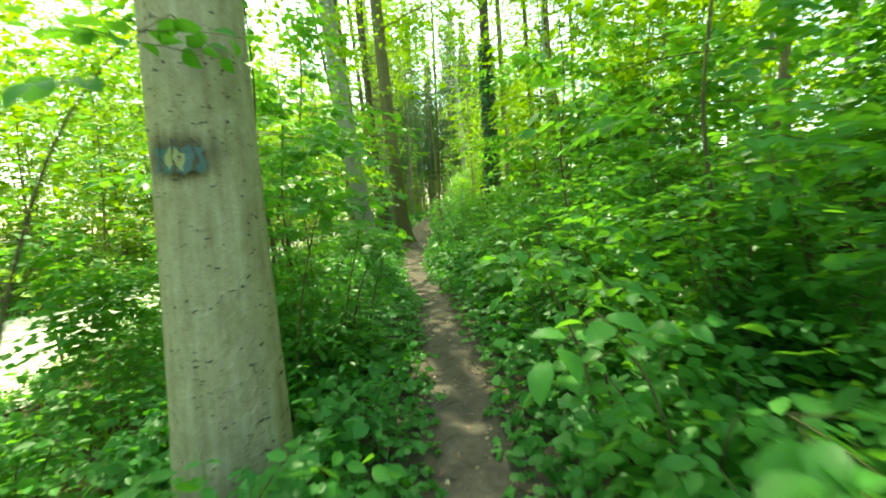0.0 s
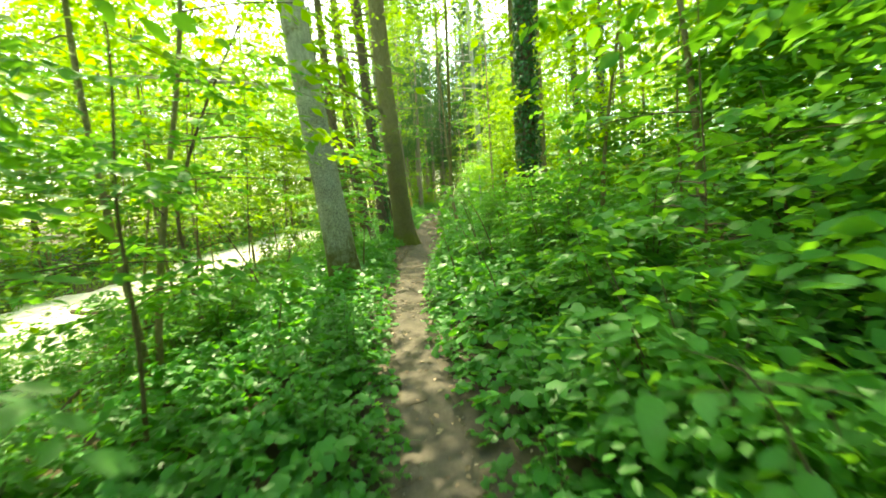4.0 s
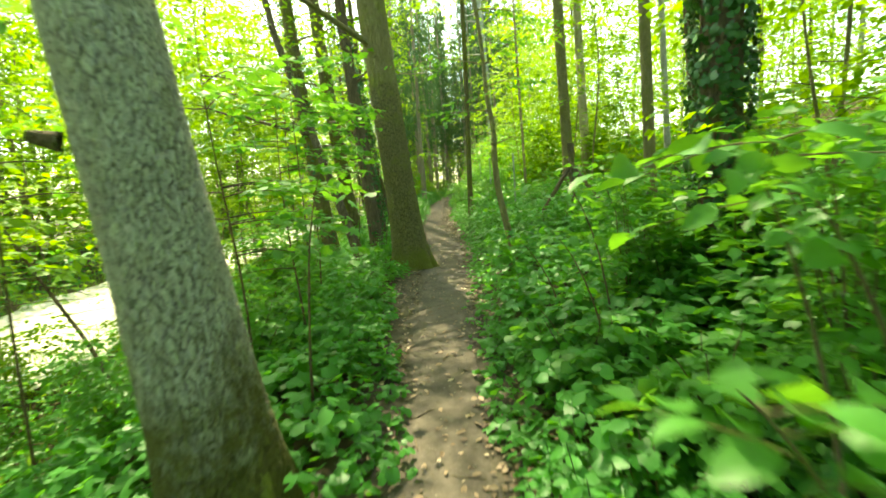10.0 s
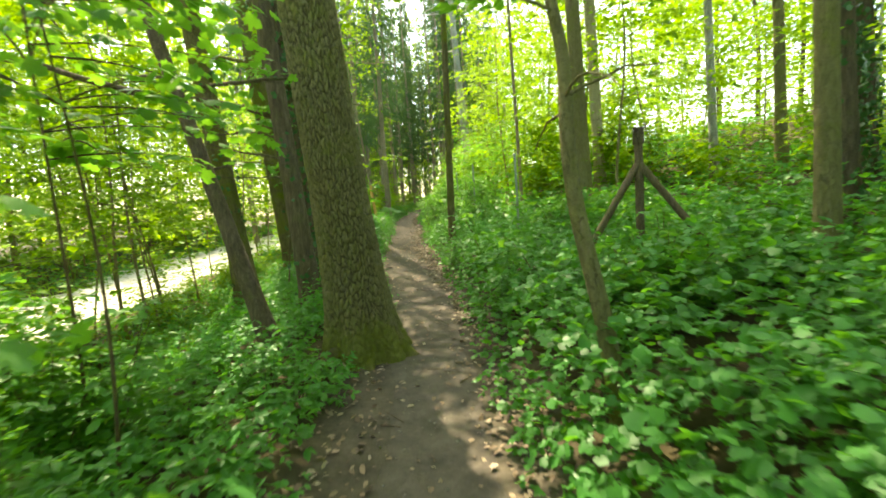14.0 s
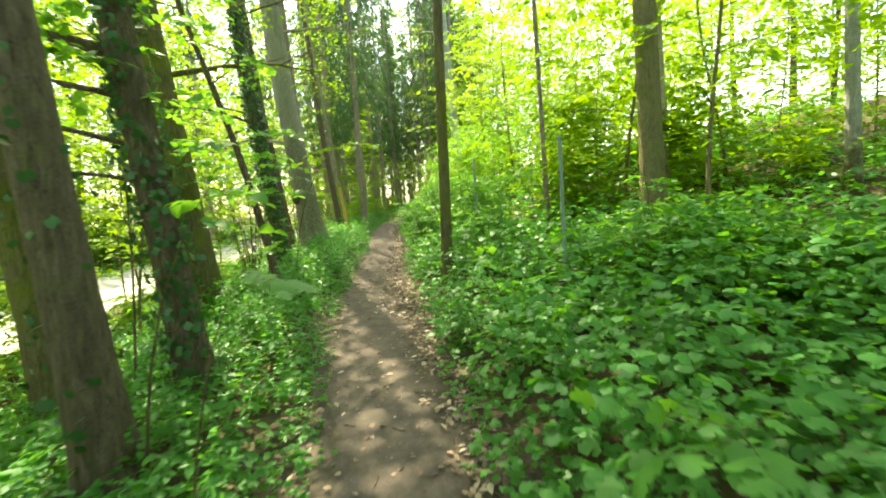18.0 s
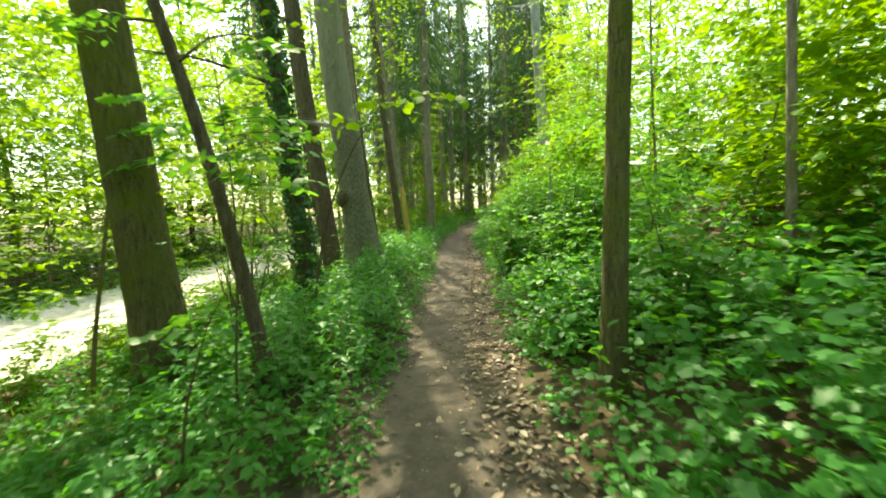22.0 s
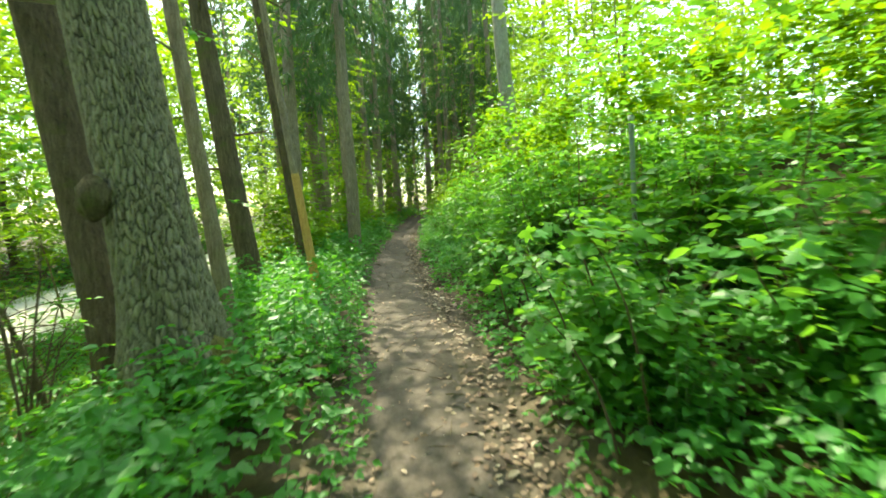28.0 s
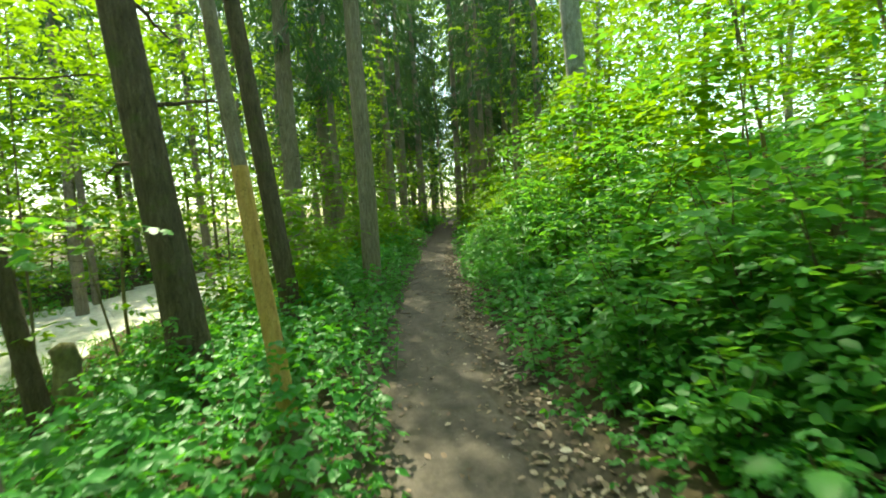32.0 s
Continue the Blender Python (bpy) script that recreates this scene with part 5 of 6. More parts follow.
woods = [wood_tree(301, 19, 0.17, 2.0, 3.4, 150, BARK_GREY, "leafy broadleaf tree in fresh green leaf"),
         wood_tree(302, 16, 0.13, 1.2, 2.8, 140, BARK_OAK, "young broadleaf tree with low bright foliage"),
         wood_tree(303, 21, 0.2, 4.0, 3.8, 150, BARK_DARK, "tall broadleaf tree with dark trunk")]
taken = [(o.location.x, o.location.y) for o in scene.objects if o.type == "EMPTY" and o.get("category") == "tree"]
first = [True] * 3
n_w, k = 0, 0
while n_w < 92 and k < 6000:
    k += 1
    wy = RNG.uniform(-14, 70)
    u = RNG.uniform(-34, 34)
    wx = path_x(wy) + u
    if -15.0 < u < 6.5 and wy > -6:
        continue
    if abs(u) < 2.0 or (u < 6.5 and u > 0) or (-8 < u < 0 and wy > -6):
        continue
    if 0 < u < 20 and 13 < wy < 48:
        continue
    if any((wx - a) ** 2 + (wy - b) ** 2 < 6.0 for a, b in taken):
        continue
    taken.append((wx, wy))
    n_w += 1
    i = int(RNG.integers(0, 3))
    m = pose(wx, wy, float(ground(wx, wy)), RNG.uniform(-3, 3), RNG.uniform(-3, 3), RNG.uniform(0, 360)) @ Matrix.Scale(RNG.uniform(0.8, 1.15), 4)
    if first[i]:
        woods[i].matrix_basis = m
        first[i] = False
    else:
        copy_thing(woods[i], m)


# ---- shrubs and saplings: a few kinds, set out along the path ----
def shrub(seed, h, spread, n_sprays, leaf, template, mat, label, m=9, category="shrub"):
    rng = np.random.default_rng(seed)
    root = thing("shrub", (0, 0, 0), label, category, "thicket beside the path")
    org, ds = [], []
    for i in range(5):
        a, l = rng.uniform(0, 6.28), rng.uniform(0.4, 1.0)
        s = np.linspace(0, 1, 8)
        top = h * rng.uniform(0.7, 1.0)
        wig = rng.normal(0, 0.02, (8, 3)).cumsum(0)
        pts = np.stack([np.cos(a) * spread * 0.55 * l * s ** 1.4, np.sin(a) * spread * 0.55 * l * s ** 1.4, -0.1 + (top + 0.1) * s], 1) + wig
        part("stem", tubes_mesh("stem", [tube(pts, 0.011 * (1 - 0.7 * s), 6)]), TWIG, root)
        for q in range(n_sprays // 5):
            f = rng.uniform(0.12, 1.0)
            b = np.array([np.interp(f, s, pts[:, c]) for c in range(3)])
            a2 = rng.uniform(0, 6.28)
            org.append(b)
            ds.append((np.cos(a2), np.sin(a2), rng.uniform(-0.05, 0.4)))
    L = rng.uniform(0.35, 0.75, len(org)) * spread
    b, al, up, s = sprays(rng, np.array(org), np.array(ds), L, m, leaf, 0.3)
    part("foliage", leaves_mesh("foliage", b, al, up, s, template), mat, root)
    return root


kinds = [shrub(401, 1.15, 0.75, 65, 0.115, OVAL, LEAF_SHRUB, "dense green leafy shrub crowding the path"),
         shrub(402, 0.95, 0.7, 55, 0.115, LOBED, LEAF_SHRUB, "young maple shrub with broad lobed leaves"),
         shrub(403, 1.6, 0.9, 80, 0.12, OVAL, LEAF_SHRUB, "tall hazel shrub with horizontal leafy twigs"),
         shrub(404, 0.75, 0.6, 60, 0.075, OVAL, LEAF_LOW, "low dark green bush with small leaves"),
         shrub(405, 2.6, 1.15, 90, 0.125, OVAL, LEAF_SHRUB, "tall leafy sapling thicket", 10)]
kinds += [shrub(406, 2.7, 1.25, 80, 0.165, RHOMB, LEAF_SHRUB, "tall leafy thicket on the bank", 10),
          shrub(407, 1.6, 1.0, 65, 0.145, RHOMB, LEAF_SHRUB, "leafy hazel shrub on the bank")]
used = [False] * 5
far_kinds = kinds[5:]
thicket = []          # leaf positions of the shrubs that stand too far back to be told apart


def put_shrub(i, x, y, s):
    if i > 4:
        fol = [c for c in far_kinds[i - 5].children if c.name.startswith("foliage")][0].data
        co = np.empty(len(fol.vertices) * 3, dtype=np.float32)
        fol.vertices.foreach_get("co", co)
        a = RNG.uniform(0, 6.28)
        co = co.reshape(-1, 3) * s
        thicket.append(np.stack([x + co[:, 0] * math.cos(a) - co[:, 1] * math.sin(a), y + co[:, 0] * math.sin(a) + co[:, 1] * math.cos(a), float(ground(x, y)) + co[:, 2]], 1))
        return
    m = pose(x, y, float(ground(x, y)) - 0.02, RNG.uniform(-5, 5), RNG.uniform(-5, 5), RNG.uniform(0, 360)) @ Matrix.Scale(s, 4)
    if not used[i]:
        kinds[i].matrix_basis = m
        used[i] = True
    else:
        copy_thing(kinds[i], m)


def clear_of(x, y, d):
    return all((x - a) ** 2 + (y - b) ** 2 > d * d for a, b in ((-1.24, 2.45), (-2.05, 12.1), (-1.74, 18.75), (-0.38, 25.2), (-3.95, 32.2), (-3.08, 35.2)))


def scatter(n, y0, y1, u0, u1, which, s0, s1, power=1.0):
    for _ in range(n):
        y = RNG.uniform(y0, y1)
        u = u0 + (u1 - u0) * RNG.uniform(0, 1) ** power
        x = float(path_x(y)) + u + (0.6 * float(bare_strip(y)) if 0 < u < 2 else 0.0)
        if clear_of(x, y, 0.42):
            put_shrub(int(RNG.choice(which)), x, y, RNG.uniform(s0, s1))


# right-hand bank
scatter(26, -1.5, 14.0, 0.85, 1.4, [0, 1, 3], 0.75, 1.0)
scatter(16, -1.0, 12.5, 1.35, 1.8, [2, 2, 4], 0.72, 0.85)
scatter(30, -1.5, 15.0, 1.7, 3.4, [0, 2, 2], 0.95, 1.2)
scatter(36, -2.0, 13.5, 2.6, 7.0, [5, 5, 6], 0.9, 1.2)
scatter(14, 15.0, 26.0, 2.6, 5.5, [0, 1, 3], 0.7, 1.0)
scatter(16, 17.5, 27.0, 5.0, 11.0, [6, 6, 5], 0.6, 0.9)
scatter(22, 26.0, 46.0, 1.05, 1.6, [0, 3, 3], 0.65, 0.9)
scatter(34, 26.0, 46.0, 1.6, 3.2, [0, 2, 2], 0.9, 1.15)
scatter(44, 26.0, 58.0, 2.8, 9.0, [5, 5, 6], 0.9, 1.2)
scatter(20, 43.0, 62.0, 0.9, 3.0, [6, 6, 5], 0.75, 1.1)
scatter(20, 29.0, 45.0, 1.0, 1.75, [0, 2, 0, 1], 0.8, 1.0)
scatter(12, 18.0, 19.6, 1.7, 3.3, [0, 1, 3], 0.75, 0.95)
scatter(7, 20.5, 26.0, 2.2, 4.0, [0, 3, 3], 0.65, 0.9)
scatter(9, 0.6, 6.5, 1.0, 1.25, [2, 0], 0.82, 0.95)
# left-hand side
scatter(5, 3.2, 5.0, -1.35, -1.05, [2, 0], 0.75, 0.9)
scatter(14, -1.5, 6.5, -1.6, -0.95, [0, 1, 3], 0.7, 0.95)
scatter(4, 2.8, 5.2, -2.1, -1.6, [4], 0.66, 0.78)
scatter(12, -2.0, 7.5, -4.5, -1.9, [2, 0], 0.8, 1.05)
scatter(10, -3.0, 8.5, -6.0, -3.0, [5], 0.7, 0.95)
scatter(10, 8.0, 25.0, -4.6, -2.8, [3, 0], 0.6, 0.95)
scatter(30, 8.0, 34.0, -7.2, -4.2, [6, 6, 5], 0.5, 0.8)
scatter(14, 26.0, 46.0, -2.4, -1.3, [3, 3, 0], 0.55, 0.8)
scatter(14, 28.0, 46.0, -5.5, -2.5, [0, 2, 3], 0.65, 0.95)
scatter(24, 38.0, 62.0, -4.0, -1.1, [6, 6, 5], 0.7, 1.0)
scatter(9, 13.4, 17.6, -2.9, -1.5, [2, 2, 4], 0.7, 0.9)
scatter(8, 8.5, 12.0, -3.2, -2.2, [0, 2], 0.7, 0.9)
scatter(10, 10.5, 14.5, 1.5, 2.6, [2, 4], 0.7, 0.95)
scatter(14, 28.0, 44.0, 1.9, 3.0, [4, 2, 4], 0.75, 0.95)
for k_, x_, y_, s_ in ((0, 1.5, 22.6, 1.05), (2, 1.9, 23.1, 0.95), (0, 0.9, 19.1, 0.6), (0, 2.4, 18.9, 0.65), (3, 1.4, 18.6, 0.8)):
    put_shrub(k_, x_, y_, s_)
# beyond the track
scatter(34, -6.0, 60.0, -24.0, -13.0, [5], 0.9, 1.6)


# Past y 16 the same shrubs get brighter, yellower leaves in place of sunlight.
for sunny, mat_, lab in ((False, LEAF_SHRUB, "dense leafy hazel thicket covering the bank"), (True, LEAF_TREE, "leafy thicket on the bank, coloured lighter and yellower as if sunlit")):
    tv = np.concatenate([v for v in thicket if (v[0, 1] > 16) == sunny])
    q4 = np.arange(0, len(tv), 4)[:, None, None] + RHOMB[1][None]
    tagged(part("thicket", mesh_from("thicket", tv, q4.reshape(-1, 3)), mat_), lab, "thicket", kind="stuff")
for fk in far_kinds:
    for c in list(fk.children):
        bpy.data.objects.remove(c)
    bpy.data.objects.remove(fk)


# ---- understory: young trees whose leaves fill the space under the crowns ----
def young_tree(seed, h, r, lo, spread, clusters, per, leaf, label):
    rng = np.random.default_rng(seed)
    root = thing("young_tree", (0, 0, 0), label, "tree", "understory")
    z = np.linspace(-0.2, h * 0.95, 22)
    ph = rng.uniform(0, 6, 2)
    bx = lambda q: 0.16 * np.sin(q * 0.8 + ph[0]) - 0.16 * np.sin(ph[0])
    by = lambda q: 0.14 * np.sin(q * 0.7 + ph[1]) - 0.14 * np.sin(ph[1])
    v, f = tube(np.stack([bx(z), by(z), z], 1), r * (1 - 0.85 * np.clip(z, 0, None) / h), 10, wobble=bark_relief(rng, 0.05, 8))
    part("trunk", smooth_shade(mesh_from("trunk", v, f)), BARK_OAK, root)
    for i in range(9):
        z0, a, l = lo * 0.8 + (h * 0.9 - lo * 0.8) * i / 9 + rng.uniform(0, 0.2), rng.uniform(0, 6.28), spread * rng.uniform(0.6, 1)
        s = np.linspace(0, 1, 6)
        part("branch", tubes_mesh("branch", [tube(np.stack([bx(z0) + np.cos(a) * l * s, by(z0) + np.sin(a) * l * s, z0 + 0.3 * l * s - 0.25 * l * s * s], 1), r * 0.3 * (1 - 0.8 * s), 5)]), BARK_DARK, root)
    k = clusters
    zc = lo + (h - lo) * rng.uniform(0, 1, k)
    a = rng.uniform(0, 6.28, k)
    rad = spread * (1.0 - 0.35 * (zc - lo) / (h - lo)) * np.sqrt(rng.uniform(0.03, 1, k))
    org = np.stack([bx(zc) + rad * np.cos(a), by(zc) + rad * np.sin(a), zc], 1)
    org = np.repeat(org, per, 0) + rng.normal(0, 1, (k * per, 3)) * np.array([0.22, 0.22, 0.06])
    d = np.stack([np.cos(np.repeat(a, per)), np.sin(np.repeat(a, per)), np.zeros(k * per)], 1) + rng.normal(0, 0.6, (k * per, 3)) * np.array([1, 1, 0.2])
    b, al, up, sz = sprays(rng, org, d, 0.42, 6, leaf)
    part("crown", leaves_mesh("crown", b, al, up, sz, RHOMB), LEAF_TREE, root)
    return root


youngs = [young_tree(601, 5.0, 0.02, 1.4, 1.5, 44, 4, 0.14, "thin young tree in bright fresh leaf"),
          young_tree(602, 7.0, 0.028, 1.8, 1.9, 58, 4, 0.145, "young beech with tiers of bright leaves"),
          young_tree(603, 9.0, 0.036, 2.2, 2.2, 68, 4, 0.155, "slender understory tree with layered foliage")]
yfirst = [True] * 3


def put_young(n, y0, y1, u0, u1, which, s0=0.85, s1=1.15, keep_off=1.2):
    for _ in range(n):
        y = RNG.uniform(y0, y1)
        x = float(path_x(y)) + RNG.uniform(u0, u1)
        if not clear_of(x, y, keep_off):
            continue
        i = int(RNG.choice(which))
        m = pose(x, y, float(ground(x, y)), RNG.uniform(-4, 4), RNG.uniform(-4, 4), RNG.uniform(0, 360)) @ Matrix.Scale(RNG.uniform(s0, s1), 4)
        if yfirst[i]:
            youngs[i].matrix_basis = m
            yfirst[i] = False
        else:
            copy_thing(youngs[i], m)


put_young(2, 2, 10, -3.6, -2.6, [2], 1.0, 1.15, 0.7)
put_young(3, 1, 12, 2.6, 3.4, [2], 1.0, 1.15, 0.7)
put_young(8, -2, 10, -8.0, -3.6, [0, 1, 2])
put_young(7, 10, 26, -8.0, -5.0, [1, 2, 2])
put_young(6, 11, 31, -6.2, -4.2, [1, 2, 2], 0.85, 1.05, 1.0)
put_young(14, 24, 46, -8.5, -4.6, [1, 2])
put_young(14, -2, 16, 3.4, 9.0, [0, 1, 2])
put_young(6, 16, 30, 5.0, 12.0, [0, 1, 2])
put_young(15, 26, 48, 2.6, 11.0, [0, 1, 2])
put_young(8, 44, 66, 1.8, 10.0, [1, 2])
put_young(6, 46, 66, -8, -2.0, [1, 2])
put_young(14, 6, 40, -16.5, -13.8, [2, 1], 0.9, 1.3)
put_young(16, -8, 66, -24, -13, [2, 2, 1], 1.1, 1.6)


# ---- tall herbs on the verge: upright stalks with leaves in pairs ----
def herb(seed, h, pairs, leaf, label):
    rng = np.random.default_rng(seed)
    root = thing("herb", (0, 0, 0), label, "plant", "tall herbs on the verge")
    base, al, size = [], [], []
    for q in range(3):
        a0, d0, hh = rng.uniform(0, 6.28), 0.09 * q, h * (1 - 0.17 * q)
        s = np.linspace(0, 1, 9)
        lean = rng.uniform(0.03, 0.12)
        pts = np.stack([math.cos(a0) * (d0 + lean * s ** 2), math.sin(a0) * (d0 + lean * s ** 2), -0.06 + (hh + 0.06) * s], 1)
        part("stalk", tubes_mesh("stalk", [tube(pts, 0.0045 * (1 - 0.6 * s), 6)]), STALK, root)
        for k in range(pairs):
            f = 0.25 + 0.75 * (k + 0.5) / pairs
            b = np.array([np.interp(f, s, pts[:, c]) for c in range(3)])
            for e in (0, 1):
                a = a0 + k * 1.57 + e * 3.14 + rng.normal(0, 0.15)
                base.append(b)
                al.append((math.cos(a), math.sin(a), rng.uniform(-0.45, 0.25)))
                size.append(leaf * (1.15 - 0.6 * f) * rng.uniform(0.8, 1.15))
    base, al = np.array(base), np.array(al)
    part("foliage", leaves_mesh("foliage", base, al, rand_ups(rng, len(base), 0.25), np.array(size), OVATE_LOW), LEAF_LOW, root)
    return root


STALK = paint_material("green_stalk", (0.07, 0.13, 0.035))
OVATE_LOW = ovate(5)
herbs = [herb(701, 0.62, 6, 0.12, "nettle-like herb with toothed leaves in pairs"), herb(702, 0.85, 8, 0.13, "tall green herb with pairs of drooping leaves")]
hr = np.random.default_rng(703)
hn = 0
for n_, y0, y1, u0, u1 in ((55, 24.5, 41.0, -1.5, -0.55), (26, 0.8, 9.0, -1.25, -0.5), (22, 0.5, 13.0, 0.5, 1.2), (26, 17.5, 25.0, 0.75, 1.9), (16, 17.0, 24.0, -1.6, -0.7), (20, 28.0, 40.0, 0.95, 1.5), (22, 29.9, 32.2, -2.3, -1.1)):
    for _ in range(n_):
        y = hr.uniform(y0, y1)
        x = float(path_x(y)) + hr.uniform(u0, u1)
        if not clear_of(x, y, 0.5):
            continue
        i = int(hr.integers(0, 2))
        m = pose(x, y, float(ground(x, y)), hr.uniform(-8, 8), hr.uniform(-8, 8), hr.uniform(0, 360)) @ Matrix.Scale(hr.uniform(0.75, 1.15), 4)
        if hn < 2:
            herbs[hn].matrix_basis = m
        else:
            copy_thing(herbs[i], m)
        hn += 1


# ---- undergrowth ----
def plants(name, n, y0, y1, u0, u1, height, leaf, template, mat, label, seed, per=9, pw=1.0, bare=0.0):
    """Low plants: leaves in threes round short stalks, one uncountable mass."""
    rng = np.random.default_rng(seed)
    y = rng.uniform(y0, y1, n)
    u = u0 + (u1 - u0) * rng.uniform(0, 1, n) ** pw
    side = 1.0 if u1 > 0 else -1.0
    x = path_x(y) + u + side * path_w(y) / 2
    keep = waves(x, y, 1.9) > -1.2 + bare
    if side > 0:
        free = bare_strip(y) * (0.85 + 0.35 * waves(x * 2, y * 2, 1.3))
        keep = keep & (u > free)
        u = u - free
        keep = keep & ((np.abs(y - 25.3) > 1.0) | (u > 2.2) | (rng.uniform(0, 1, len(u)) < 0.8))
    else:
        keep = keep & (-u > np.interp(y, [13.5, 15, 18, 20], [0, 0.4, 0.45, 0]) * (0.8 + 0.4 * waves(x * 2, y * 2, 1.3)))
    for tx, ty, tr in ((-1.27, 2.45, 0.46), (-2.04, 12.22, 0.42), (-1.74, 18.75, 0.55), (-3.70, 32.15, 0.6), (-0.42, 25.4, 0.2)):
        keep = keep & ((x - tx) ** 2 + (y - ty) ** 2 > tr * tr)
    x, y, u = x[keep], y[keep], u[keep]
    n = len(x)
    g = ground(x, y)
    grow = np.clip(np.abs(u) / 0.45, 0.25, 1.0)
    h = height * grow * rng.uniform(0.5, 1.15, n) * (1 + 0.3 * waves(x, y, 0.8) + 0.25 * waves(x, y, 2.6))
    g3 = per // 3
    f = np.clip(np.linspace(1.0, 0.42, g3)[None, :] + rng.normal(0, 0.09, (n, g3)), 0.2, 1.1)
    a = rng.uniform(0, 2 * np.pi, (n, 1)) + np.arange(g3)[None, :] * 2.4 + rng.normal(0, 0.3, (n, g3))
    reach = rng.uniform(0.02, 0.15, (n, g3)) * (0.5 + height)
    node_ = np.stack([x[:, None] + reach * np.cos(a), y[:, None] + reach * np.sin(a), g[:, None] + h[:, None] * f], -1)
    fan = a[:, :, None] + np.array([0.0, 1.15, -1.15])[None, None, :] + rng.normal(0, 0.2, (n, g3, 3))
    base = np.repeat(node_[:, :, None, :], 3, 2).reshape(-1, 3)
    al = np.stack([np.cos(fan), np.sin(fan), rng.normal(-0.22, 0.28, fan.shape)], -1).reshape(-1, 3)
    k = len(base)
    tilt = np.stack([0.32 * np.cos(a), 0.32 * np.sin(a), 0 * a], -1)
    ups = unit(rand_ups(rng, k, 0.5) + np.repeat(tilt[:, :, None, :], 3, 2).reshape(-1, 3))
    s = leaf * rng.uniform(0.6, 1.2, k) * np.tile((1.08, 0.84, 0.84), n * g3) * np.repeat((0.55 + 0.45 * grow) * rng.uniform(0.7, 1.2, n), 3 * g3)
    ob = part(name, leaves_mesh(name, base, al, ups, s, template), mat)
    return tagged(ob, label, "undergrowth", kind="stuff")


plants("undergrowth", 3400, -2.5, 14.5, 0.02, 2.4, 0.44, 0.112, LOBED, LEAF_LOW, "lush green low plants along the path edge", 501)
plants("undergrowth", 3400, -2.5, 16.0, -2.4, -0.02, 0.34, 0.105, LOBED, LEAF_LOW, "lush green low plants along the path edge", 502)
plants("undergrowth", 6400, 13.5, 27.0, 0.05, 4.2, 0.66, 0.080, LOBED, LEAF_LOW, "bramble and nettle carpet on the shaded bank", 503)
plants("undergrowth", 4400, 13.5, 27.0, -2.6, -0.05, 0.30, 0.080, OVAL, LEAF_LOW, "thin green plants on the slope beside the path", 504, bare=0.65)
plants("undergrowth", 3000, 26.0, 46.0, 0.28, 2.0, 0.42, 0.095, OVAL, LEAF_LOW, "leafy plants at the foot of the thicket", 505)
plants("undergrowth", 4400, 26.0, 46.0, -2.6, -0.03, 0.56, 0.095, OVAL, LEAF_LOW, "tall green herbs beside the path", 506)
plants("undergrowth", 8000, -4.0, 62.0, 1.6, 10.0, 0.55, 0.15, RHOMB, LEAF_LOW, "green undergrowth covering the bank", 507, pw=0.8)
plants("undergrowth", 7000, -4.0, 62.0, -7.2, -1.8, 0.32, 0.13, RHOMB, LEAF_LOW, "green undergrowth on the slope to the clearing", 508)
plants("undergrowth", 1530, 45.0, 70.0, -2.5, -0.1, 0.5, 0.14, RHOMB, LEAF_LOW, "green undergrowth under the spruces", 509)
plants("undergrowth", 1530, 45.0, 70.0, 0.1, 3.0, 0.5, 0.14, RHOMB, LEAF_LOW, "green undergrowth under the spruces", 510)
plants("undergrowth", 3825, -8.0, 70.0, -30.0, -12.0, 0.5, 0.22, RHOMB, LEAF_LOW, "green undergrowth under the wood past the track", 511)
plants("undergrowth", 2975, -8.0, 70.0, 9.0, 28.0, 0.5, 0.22, RHOMB, LEAF_LOW, "green undergrowth up the wooded slope", 512)

# foliage of the wood beyond, too far off to tell tree from tree
rng = np.random.default_rng(63)
n = 34000
fa = rng.uniform(0, 2 * np.pi, n)
fr_ = rng.uniform(30, 62, n)
fx, fy = -1.0 + fr_ * np.cos(fa), 18 + fr_ * 1.15 * np.sin(fa)
fz = ground(fx, fy) + rng.uniform(0.2, 1.0, n) ** 1.2 * (9 + 6 * waves(fx, fy, 0.25)) + 1.0
keep = ((np.abs(fx - path_x(fy)) > 3.0) | (fy > 66)) & (waves(fx * 0.5, fz * 1.2, 0.8) > -0.45)
base = np.stack([fx, fy, fz], 1)[keep]
tagged(part("far_wood", leaves_mesh("far_wood", base, rand_dirs(rng, len(base)), rand_ups(rng, len(base), 0.5), rng.uniform(0.3, 0.6, len(base)), RHOMB), LEAF_TREE), "bright green foliage of the distant wood", "woods", kind="stuff")

# grass tufts on the sunny slope
rng = np.random.default_rng(61)
n = 22000
gy_ = rng.uniform(-4, 50, n)
gu = -rng.uniform(3.0, 17.0, n)
gx_ = path_x(gy_) + gu
ok = np.abs(gu + 10.4) > 2.0
gx_, gy_ = gx_[ok], gy_[ok]
base = np.stack([gx_, gy_, ground(gx_, gy_)], 1)
al = rng.normal(0, 0.45, base.shape) + np.array([0, 0, 1.0])
tagged(part("grass", leaves_mesh("grass", base, al, rand_dirs(rng, len(base)), rng.uniform(0.15, 0.42, len(base)), BLADE), GRASSY), "sunlit long grass in the clearing", "grass", kind="stuff")

